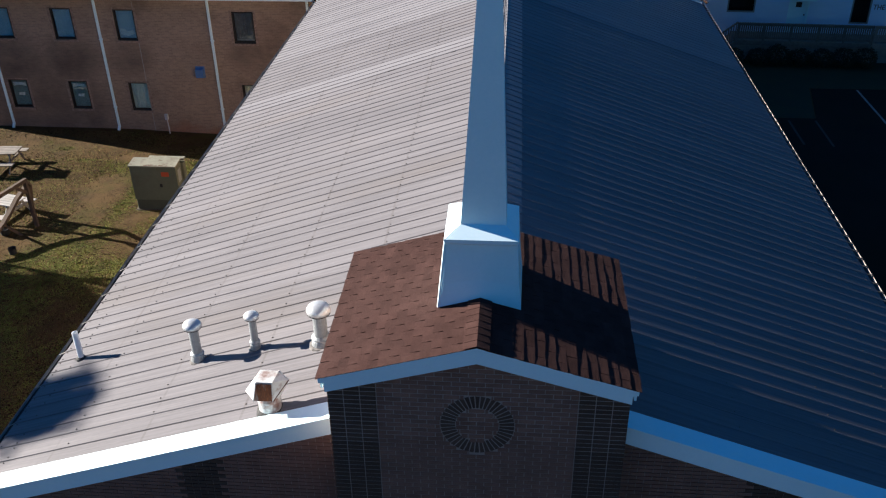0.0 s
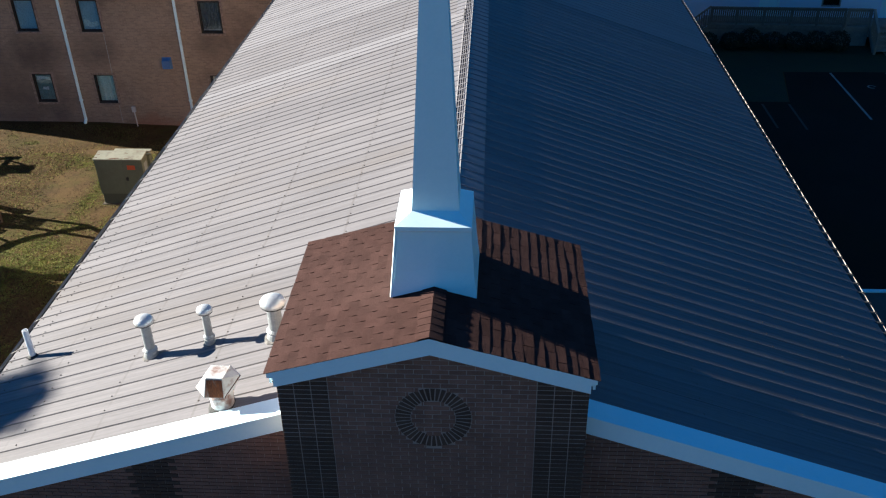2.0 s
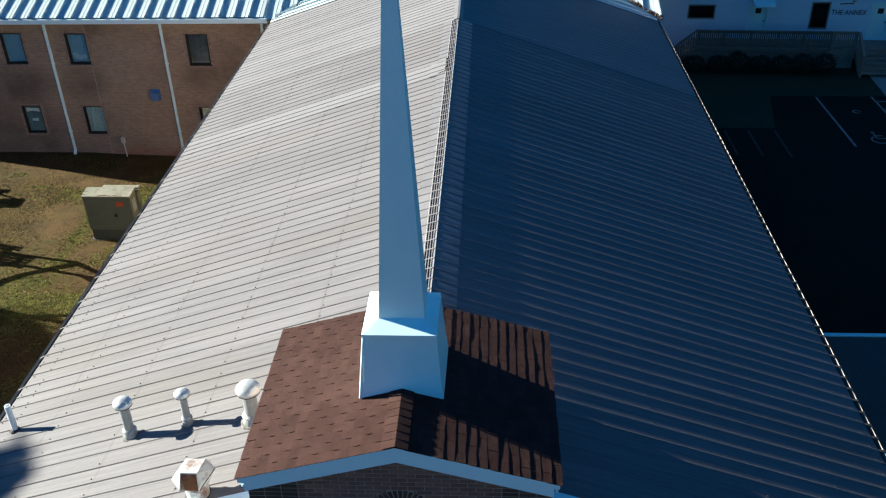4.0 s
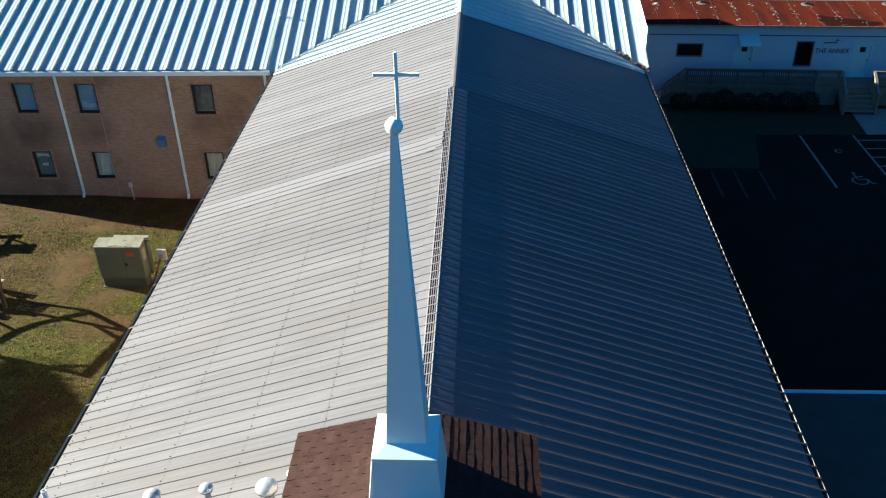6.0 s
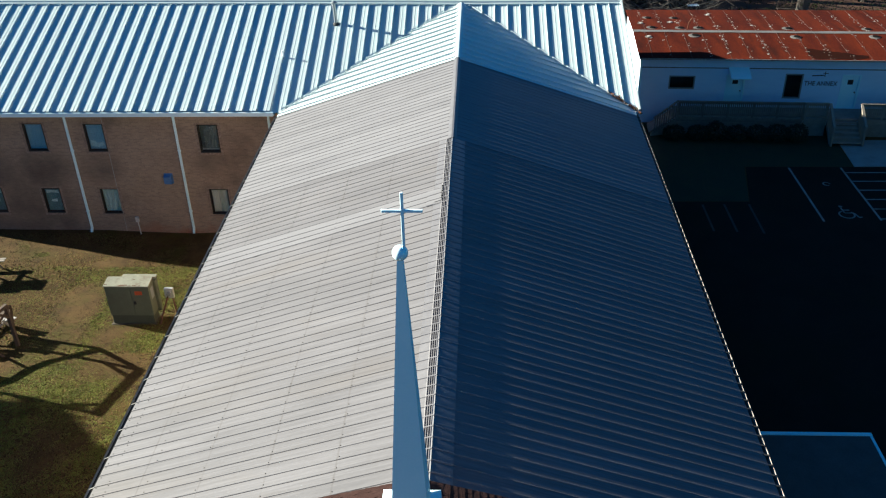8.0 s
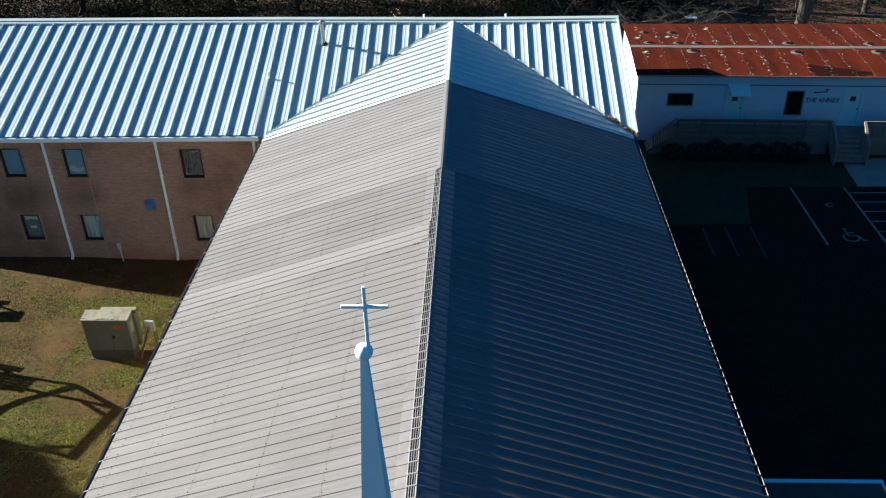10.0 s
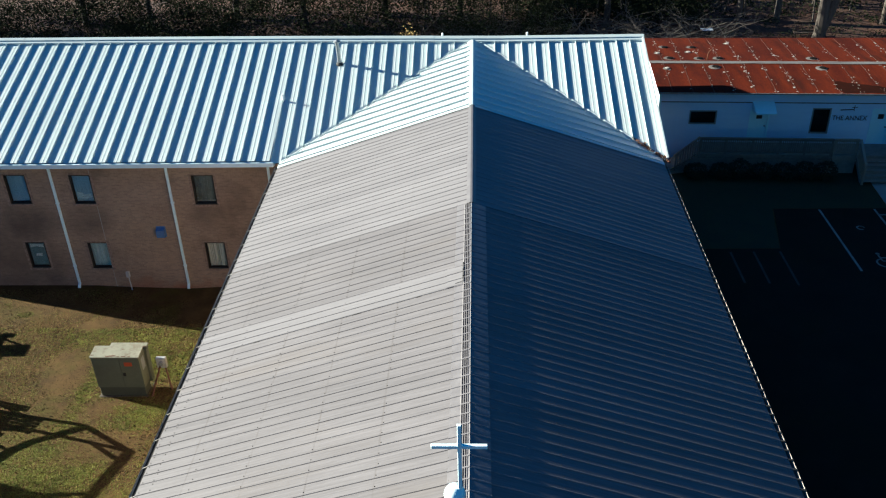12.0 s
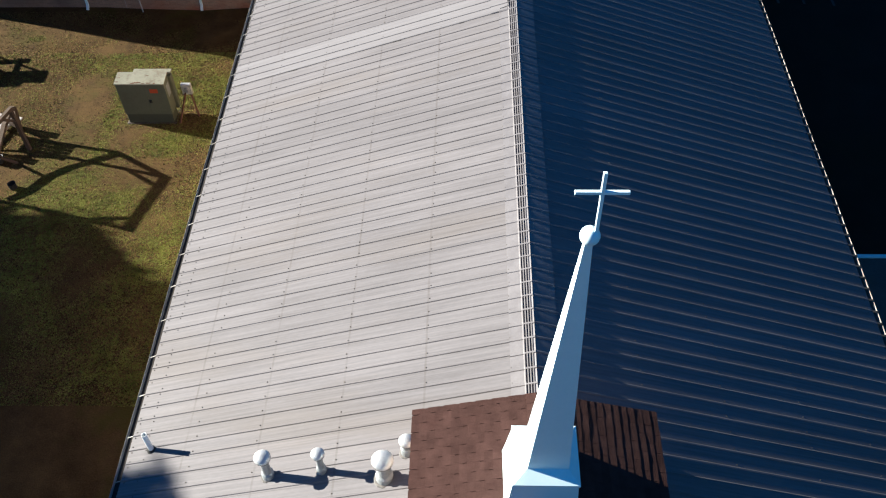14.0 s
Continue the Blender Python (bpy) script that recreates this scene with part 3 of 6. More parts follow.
def square(levels):
    """Stacked squares: half width, x, y, z."""
    bm = bmesh.new()
    rings = [[bm.verts.new((x + a * r, y + b * r, z)) for a, b in ((-1, -1), (1, -1), (1, 1), (-1, 1))] for r, x, y, z in levels]
    for p, q in zip(rings, rings[1:]):
        for i in range(4):
            bm.faces.new((p[i], p[(i + 1) % 4], q[(i + 1) % 4], q[i]))
    bm.faces.new(rings[0][::-1])
    bm.faces.new(rings[-1])
    return bm


# base: flared box whose foot follows the two slopes
bm = bmesh.new()
rings = [[], [], []]
for x, y in ((-0.515, 0.835), (-0.02, 0.835), (0.485, 0.84), (0.50, 1.86), (-0.02, 1.84), (-0.525, 1.82)):
    a, b = x + 0.012, y - 1.235
    zf = tower_z(x)
    rings[0].append(bm.verts.new((x - 0.012, y, zf)))
    rings[1].append(bm.verts.new((x * 0.93 - 0.008, 1.235 + b * 0.93, zf + 0.34 * (10.18 - zf))))
    rings[2].append(bm.verts.new((-0.012 + a * 0.84, 1.235 + b * (0.90 if b < 0 else 0.70), 10.19)))
for low, top in zip(rings, rings[1:]):
    for i in range(6):
        j = (i + 1) % 6
        bm.faces.new((low[i], low[j], top[j], top[i]))
bm.faces.new(rings[2])
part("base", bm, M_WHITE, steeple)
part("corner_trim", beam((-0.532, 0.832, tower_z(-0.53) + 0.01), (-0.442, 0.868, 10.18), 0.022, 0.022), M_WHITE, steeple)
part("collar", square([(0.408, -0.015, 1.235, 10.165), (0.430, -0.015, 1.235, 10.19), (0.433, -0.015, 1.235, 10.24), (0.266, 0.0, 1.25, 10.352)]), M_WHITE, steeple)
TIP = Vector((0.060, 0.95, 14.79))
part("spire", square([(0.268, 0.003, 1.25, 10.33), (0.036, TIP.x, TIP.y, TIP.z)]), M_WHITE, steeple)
bm = bmesh.new()
bmesh.ops.create_uvsphere(bm, u_segments=24, v_segments=14, radius=0.095)
bmesh.ops.translate(bm, vec=TIP + Vector((0.004, -0.008, 0.082)), verts=bm.verts)
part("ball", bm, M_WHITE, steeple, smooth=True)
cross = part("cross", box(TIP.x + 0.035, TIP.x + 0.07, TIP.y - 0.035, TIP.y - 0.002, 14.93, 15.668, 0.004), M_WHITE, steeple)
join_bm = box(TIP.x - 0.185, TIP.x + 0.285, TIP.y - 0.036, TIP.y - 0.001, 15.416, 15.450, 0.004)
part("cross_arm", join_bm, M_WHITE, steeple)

# ---- church: ridge, rakes, gutters, screws ----
M_OLDCAP = surface("weathered_cap", (0.140, 0.132, 0.138), (0.185, 0.176, 0.184), rough=0.5, metal=0.15, scale=3, fine=30, bump=0.05, vary=0.05)
M_GUTTER = surface("dirty_gutter_metal", (0.195, 0.182, 0.1625), (0.299, 0.286, 0.26), rough=0.6, scale=2.5, fine=25, bump=0.08, stain=(0.091, 0.0715, 0.05525), stain_scale=1.8, stain_amount=0.6)
M_TROUGH = surface("dark_trough", (0.015, 0.012, 0.010), (0.035, 0.028, 0.022), rough=0.95, scale=3, fine=20, bump=0.5)
y = 2.4
while y < 18.4:
    e = min(y + 3 * 0.9144, 18.45)
    lines = []
    for yy, h in rib_lines(y, e):
        ln = []
        for x, up in ((-0.42, 0.004), (-0.195, 0.004), (-0.183, 0.026), (-0.172, 0.026), (-0.162, -0.014), (-0.146, -0.014), (-0.138, 0.024), (-0.127, 0.024), (-0.117, -0.016), (-0.101, -0.016),
                      (-0.093, 0.022), (-0.082, 0.022), (-0.072, -0.016), (-0.056, -0.016), (-0.046, 0.020), (-0.034, 0.018), (-0.018, 0.004), (0.01, 0.018), (0.02, 0.012), (0.10, 0.016), (0.42, 0.016)):
            if h > 0.01 and -0.19 < x < 0:
                up = 0.008
            ln.append((RX + x, yy, RZ - (SL if x < 0 else SLR) * abs(x) + h * (1.0 if abs(x) > 0.2 else 0.9) + up + 0.006))
        lines.append(ln)
    part("ridge_cap", sheet(lines), M_OLDCAP, church)
    y = e
for y0, y1, mat, up, half in ((18.45, 26.07, M_OLDCAP, 0.026, 0.14), (26.0, WR - 0.1, M_NEW, 0.045, 0.22)):
    part("ridge_cap", sheet([[(RX - half, y, RZ - SL * half + up) for y in (y0, y1)], [(RX - 0.03, y, RZ + up) for y in (y0, y1)],
                             [(RX + 0.03, y, RZ + up) for y in (y0, y1)], [(RX + half, y, RZ - SL * half + up) for y in (y0, y1)]]), mat, church)
for s in (-1, 1):
    u = 7.45 if s < 0 else 7.22
    sl = SL if s < 0 else SLR
    part("flashing_strip", sheet([[(RX + s * k, y, RZ - sl * k + h) for k in (0.1, u)] for y, h in ((25.88, 0.036), (25.90, 0.05), (26.08, 0.052), (26.10, 0.036))]), M_NEW, church)
    # valley metal where the two roofs meet
    ln = []
    for d in (-0.14, 0.0, 0.14):
        row = []
        for k in range(9):
            q = 0.15 + (u - 0.2) * k / 8
            yv = EY + (RZ - EZ - sl * q) / WS
            row.append((RX + s * q, yv + d, max(RZ - sl * q, EZ + WS * (yv + d - EY)) + 0.018 + (0.025 if d else 0)))
        ln.append(row)
    part("valley_strip", sheet(ln), M_NEW, church)
    # rake box along the front
    xe = RX + s * (u + 0.02)
    part("rake_board", prism([(RX, FRONT - 0.03, RZ + 0.05), (xe, FRONT - 0.03, roof_z(xe) + 0.05), (xe, FRONT - 0.03, roof_z(xe) - 0.237), (RX, FRONT - 0.03, RZ - 0.237)], (0, 0.025, 0)), M_WHITE, church, "white painted rake board")
    part("rake_trim", prism([(RX, FRONT - 0.05, RZ + 0.055), (xe, FRONT - 0.05, roof_z(xe) + 0.055), (xe, FRONT - 0.05, roof_z(xe) + 0.03), (RX, FRONT - 0.05, RZ + 0.03)], (0, 0.34, 0)), M_WHITE, church, "white metal rake flashing")
    # gutter: a trough with a rolled rim, hung on straps at the left
    gx = RX + s * u
    prof = [(0.0, -0.06), (0.0, -0.17), (0.10, -0.18), (0.135, -0.13), (0.147, -0.118), (0.160, -0.106), (0.152, -0.088), (0.134, -0.100), (0.097, -0.165), (0.008, -0.155), (0.008, -0.06)]
    if s > 0:
        prof = [(a, b + (0.080 if 0.13 < a else 0.0)) for a, b in prof]
    rows = []
    for i in range(40):
        yy = 0.75 + (EY - 0.15 - 0.75) * i / 39
        dx, dz = 0.012 * noise.noise(Vector((yy * 0.35, s, 0))), 0.010 * noise.noise(Vector((yy * 0.3, s, 4)))
        rows.append([(gx + s * (a * (1.25 if s < 0 else 0.80) - 0.02 + dx), yy, roof_z(gx) + b + dz) for a, b in prof])
    gut = part("gutter", sheet(rows), M_GUTTER, church, "dirty pale metal gutter hung on straps")
    # flat dark strip along the bottom of the trough
    silt = part("silt", sheet([[(gx + s * a, yy, roof_z(gx) - 0.118) for yy in (0.8, EY - 0.2)] for a in (-0.02, 0.145 if s < 0 else 0.085)]), M_TROUGH)
    silt.parent = gut
    if s < 0:
        rim_bar = mesh_of(box(-0.19, 0.02, -0.009, 0.009, -0.003, 0.003), "rim_bar", M_GUTTER)
        for k in range(-3, 25):
            piece("gutter_strap", rim_bar, gut, pose(gx + 0.03, RIB0 + k * 0.9144, roof_z(gx) + 0.01, 0, -27, 0))
    else:                                      # dark bars over the rim stand in for the ribs' shadows
        rim_bar = mesh_of(box(-0.02, 0.142, -0.022, 0.022, -0.003, 0.003), "rim_bar", M_DARK)
        for k in range(-9, 73):
            piece("gutter_strap", rim_bar, gut, pose(gx - 0.03, RIB0 + k * RIB, roof_z(gx) + 0.022, 0, 8, 0))
rib_end = mesh_of(box(-0.022, 0.010, -0.019, 0.022, -0.004, 0.019), "rib_end", M_MID)
for k in range(-9, 73):
    piece("rib_end", rib_end, church, pose(RX - 7.45, RIB0 + k * RIB, RZ - SL * 7.45))
# fixing screws along the purlin rows
M_SCREW = surface("screw_head", (0.05, 0.045, 0.04), (0.10, 0.085, 0.07), rough=0.7)
for s in (-1, 1):
    bm = bmesh.new()
    rnd = random.Random(9)
    for u in (0.40, 1.85, 3.35, 4.85, 6.10, 7.10, 7.38):
        if s > 0 and u > 7.2:
            continue
        for j in range(-10, 73):
            y = RIB0 + j * RIB
            for dy in ((0.07,) if u < 7.05 else (-0.06, 0.06)):
                if 0.8 < y < 26 and rnd.random() < 0.85:
                    uu = u + rnd.uniform(-0.015, 0.015)
                    turned([(0.012, 0.0), (0.012, 0.006), (0.006, 0.010)], (RX + s * uu, y + dy, RZ - (SL if s < 0 else SLR) * uu + 0.004), 6, bm)
    tagged(part("screws", bm, M_SCREW, church), kind="stuff")

lines = []
for yy, h in rib_lines(14.187, 15.101):
    lines.append([(RX - u, yy, RZ - SL * u + h + 0.018) for u in (0.62, 0.205)])
part("lapped_sheet", sheet(lines), M_MID, church, "newer sheet end lapped over the ridge flange")
# open lap slits at the edge of the replaced sheet, and the dark gap at its ridge end
for x0, x1 in ((-2.98, -2.76), (-5.70, -5.52), (-1.30, -1.18)):
    part("lap_slit", prism([(x0, 14.178, roof_z(x0) + 0.001), (x1, 14.178, roof_z(x1) + 0.001), (x1, 14.198, roof_z(x1) + 0.001), (x0, 14.198, roof_z(x0) + 0.001)], (0, 0, 0.012)), M_DARK, church, "dark open lap")
# raised black line and dots drawn for the gap at the sheet's end
cs = thing("gap_line", (-0.1, 14.7, roof_z(-0.1)), "thin black line with dots drawn for the gap at the sheet's end", "cable")
bm = bmesh.new()
for p, q in (((-0.10, 15.18, 0.045), (-0.10, 14.75, 0.050)), ((-0.10, 14.75, 0.050), (-0.09, 14.30, 0.045)), ((-0.09, 14.30, 0.045), (-0.30, 14.30, 0.02))):
    rod((p[0], p[1], roof_z(p[0]) + p[2]), (q[0], q[1], roof_z(q[0]) + q[2] + 0.004), 0.0065, n=8, bm=bm)
part("cable", bm, M_DARK, cs)
for y in (15.15, 14.85, 14.55):
    part("clip", box(-0.118, -0.08, y - 0.012, y + 0.012, roof_z(-0.1) - 0.01, roof_z(-0.1) + 0.062), M_DARK, cs)

# ---- things on the church roof ----


def round_vent(x, y, top, r, cap_r, label):
    z0 = roof_z(x) - 0.02
    h = top - z0
    v = thing("roof_vent", (x, y, z0), label, "roof vent", "vents on the roof")
    part("boot", turned([(r * 1.7, -r * 0.9), (r * 1.45, 0.04), (r * 1.3, 0.10), (r * 1.1, 0.13)], (x, y, z0), 20), M_GALV, v, smooth=False)
    part("storm_collar", turned([(r * 1.02, 0.125), (r * 1.42, 0.135), (r * 1.42, 0.155), (r * 1.05, 0.185)], (x, y, z0), 20), M_GALV, v, "grey storm collar")
    part("pipe", turned([(r, 0.1), (r, h * 0.5), (r * 1.03, h * 0.5), (r * 1.03, h * 0.52), (r, h * 0.52), (r, h - cap_r * 0.6)], (x, y, z0), 20), M_GALV, v)
    part("cap", turned([(r * 1.05, h - cap_r * 0.80), (cap_r * 0.96, h - cap_r * 0.74), (cap_r, h - cap_r * 0.52), (cap_r * 0.86, h - cap_r * 0.26), (cap_r * 0.5, h - cap_r * 0.07), (0.012, h)], (x, y, z0), 24), M_GALVL, v, "domed bright metal cap", smooth=True)
    part("cap_band", turned([(cap_r * 0.93, h - cap_r * 0.86), (cap_r * 0.95, h - cap_r * 0.84), (cap_r * 0.95, h - cap_r * 0.745), (cap_r * 0.9, h - cap_r * 0.73)], (x, y, z0), 24), M_DARK, v, "dark band drawn for the groove under the cap rim")
    part("sealant", turned([(r * 2.0, -r * 0.95), (r * 1.8, 0.012), (r * 1.5, 0.02)], (x, y, z0 + 0.012), 14), M_TARRING, v, "grey sealant ring")
    return v


M_TARRING = surface("roof_sealant", (0.10, 0.095, 0.09), (0.20, 0.19, 0.18), rough=0.9, scale=14, fine=60, bump=0.4)
M_GALVL = surface("bright_galvanised", (0.464, 0.472, 0.48), (0.592, 0.6, 0.608), rough=0.35, metal=0.45, scale=10, fine=60, bump=0.02)
round_vent(-4.43, 2.56, 7.65, 0.075, 0.145, "galvanised vent pipe with a domed cap on the roof")
round_vent(-3.47, 2.50, 7.89, 0.058, 0.118, "slim galvanised vent pipe with a domed cap")
round_vent(-2.37, 2.21, 8.29, 0.100, 0.180, "wide galvanised vent pipe with a domed cap")
round_vent(-2.02, 2.62, 8.14, 0.075, 0.130, "galvanised vent pipe with domed cap beside the tower")

M_PVC = surface("white_plastic", (0.72, 0.73, 0.74), (0.80, 0.81, 0.82), rough=0.4, scale=5, bump=0.02)
x, y = -6.88, 3.46
pv = thing("vent_pipe", (x, y, roof_z(x)), "plain white plastic vent pipe standing on the metal roof", "pipe")
bm = bmesh.new()
prof = [(0.048, -0.08), (0.048, 0.55), (0.040, 0.55), (0.040, 0.2)]
part("pipe", turned(prof, (x, y, roof_z(x)), 18), M_PVC, pv, smooth=False)
part("boot", turned([(0.09, -0.02), (0.085, 0.02), (0.052, 0.05)], (x, y, roof_z(x)), 16), M_DARK, pv, "dark rubber boot")

M_RUST = surface("rust", (0.042, 0.0144, 0.0072), (0.12, 0.045, 0.0192), rough=0.9, scale=8, fine=50, bump=0.4)
M_RUSTPANEL = surface("streaked_rust", (0.045, 0.012, 0.004), (0.21, 0.068, 0.018), rough=0.9, scale=5, fine=40, bump=0.3, stretch=(2.4, 1, 0.5),
                      stain=(0.40, 0.38, 0.35), stain_scale=3.4, stain_amount=0.55)
M_HOOD = surface("worn_white_metal", (0.44, 0.44, 0.432), (0.56, 0.56, 0.552), rough=0.5, scale=4, fine=30, bump=0.1,
                 stain=(0.16, 0.056, 0.024), stain_scale=4.2, stain_amount=0.8)
x, y = -2.82, 0.90
z = roof_z(x)
hd = thing("exhaust_hood", (x, y, z), "rust-streaked white sheet metal exhaust hood on the roof", "roof vent")
part("flashing", turned([(0.20, -0.07), (0.19, 0.015), (0.17, 0.05), (0.150, 0.06)], (x, y, z), 18), M_DARK, hd, "dark tar round the neck")
part("neck", turned([(0.150, -0.06), (0.150, 0.20), (0.162, 0.21), (0.162, 0.24), (0.15, 0.26), (0.15, 0.40)], (x, y, z), 24), M_HOOD, hd)
# hood: a folded sheet metal cowl with flat facets, drawn out to a point on either side
bm = bmesh.new()
for p in ((-2.90, 0.70, 8.080), (-2.69, 0.70, 8.080), (-2.965, 0.70, 7.760), (-2.71, 0.70, 7.760), (-3.12, 0.86, 7.790), (-2.51, 0.86, 8.010), (-2.61, 0.85, 7.800),
          (-2.90, 0.95, 8.085), (-2.655, 0.95, 8.080), (-2.95, 1.09, 7.930), (-2.66, 1.09, 7.930), (-2.93, 1.05, 7.770), (-2.66, 1.05, 7.770)):
    bm.verts.new(p)
bmesh.ops.convex_hull(bm, input=bm.verts[:])
bmesh.ops.dissolve_limit(bm, angle_limit=radians(4), verts=bm.verts[:], edges=bm.edges[:])
part("hood", bm, M_HOOD, hd)
part("front_panel", prism([(-2.957, 0.692, 7.770), (-2.716, 0.692, 7.770), (-2.700, 0.692, 8.055), (-2.896, 0.692, 8.055)], (0, 0.006, 0)), M_RUSTPANEL, hd, "brown rusted front panel")
for p, q in (((-2.69, 0.697, 8.080), (-2.655, 0.95, 8.083)), ((-2.69, 0.697, 8.080), (-2.71, 0.697, 7.760)), ((-2.90, 0.697, 8.080), (-2.965, 0.697, 7.760)), ((-2.71, 0.70, 7.760), (-2.51, 0.86, 8.010)), ((-2.51, 0.86, 8.010), (-2.655, 0.95, 8.083))):
    part("seam", beam(p, q, 0.011, 0.011), M_RUST if p[2] < 8 or q[1] == 0.86 else M_HOOD, hd)

# ---- wing: front wall with its windows ----


def pierced(x0, x1, z0, z1, y0, y1, holes):
    """An upright wall along x with openings (x0, x1, z0, z1) right through it."""
    xs = sorted({x0, x1, *[h[0] for h in holes], *[h[1] for h in holes]})
    zs = sorted({z0, z1, *[h[2] for h in holes], *[h[3] for h in holes]})
    bm = bmesh.new()

    def solid(i, j):
        if not (0 <= i < len(xs) - 1 and 0 <= j < len(zs) - 1):
            return False
        cx, cz = (xs[i] + xs[i + 1]) / 2, (zs[j] + zs[j + 1]) / 2
        return not any(h[0] < cx < h[1] and h[2] < cz < h[3] for h in holes)

    def quad(*p):
        bm.faces.new([bm.verts.new(q) for q in p])

    for i in range(len(xs) - 1):
        for j in range(len(zs) - 1):
            if not solid(i, j):
                continue
            a, b, c, d = xs[i], xs[i + 1], zs[j], zs[j + 1]
            quad((a, y0, c), (b, y0, c), (b, y0, d), (a, y0, d))
            quad((b, y1, c), (a, y1, c), (a, y1, d), (b, y1, d))
            if not solid(i - 1, j):
                quad((a, y1, c), (a, y0, c), (a, y0, d), (a, y1, d))
            if not solid(i + 1, j):
                quad((b, y0, c), (b, y1, c), (b, y1, d), (b, y0, d))
            if not solid(i, j - 1):
                quad((a, y1, c), (b, y1, c), (b, y0, c), (a, y0, c))
            if not solid(i, j + 1):
                quad((a, y0, d), (b, y0, d), (b, y1, d), (a, y1, d))
    bmesh.ops.remove_doubles(bm, verts=bm.verts[:], dist=0.0005)
    return bm


def glass(name, tint=(0.94, 0.97, 0.98)):
    m = bpy.data.materials.new(name)
    m.use_nodes = True
    b = m.node_tree.nodes["Principled BSDF"]
    b.inputs["Base Color"].default_value = (*tint, 1)
    b.inputs["Transmission Weight"].default_value = 1.0
    b.inputs["Roughness"].default_value = 0.03
    b.inputs["IOR"].default_value = 1.45
    return m


M_GLASS = glass("window_glass")
M_TEAL = surface("dark_teal_curtain", (0.11, 0.22, 0.24), (0.18, 0.31, 0.33), rough=0.9, scale=4, fine=30, bump=0.1)
M_CURTAIN = surface("pale_curtain", (0.30, 0.47, 0.56), (0.42, 0.59, 0.67), rough=0.9, scale=6, fine=40, bump=0.1)
M_CREAM = surface("cream_curtain", (0.74, 0.73, 0.62), (0.84, 0.83, 0.72), rough=0.9, scale=6, fine=40, bump=0.1)
M_BLIND = surface("grey_blind", (0.10, 0.11, 0.11), (0.16, 0.17, 0.17), rough=0.8, scale=6, fine=40, bump=0.1)
WINDOWS = [(-21.41, -20.53, 3.98, 5.285), (-18.76, -17.87, 3.965, 5.275), (-16.09, -15.225, 3.945, 5.25), (-11.145, -10.25, 3.88, 5.20),
           (-21.36, -20.51, 0.90, 2.17), (-18.69, -17.86, 0.885, 2.15), (-16.045, -15.20, 0.85, 2.12), (-11.09, -10.24, 0.81, 2.10)]
wing_wall = part("wall", pierced(WX0, -7.0, -0.6, 5.90, WY, WY + 0.3, WINDOWS), M_WINGBRICK, wing)
part("room_wall", box(WX0 + 0.3, -7.0, WY + 1.4, WY + 1.45, -0.6, 5.9), M_SHADE, wing)
part("floor_slab", box(WX0 + 0.3, -7.0, WY + 0.3, WY + 1.4, 2.7, 2.9), M_SHADE, wing)


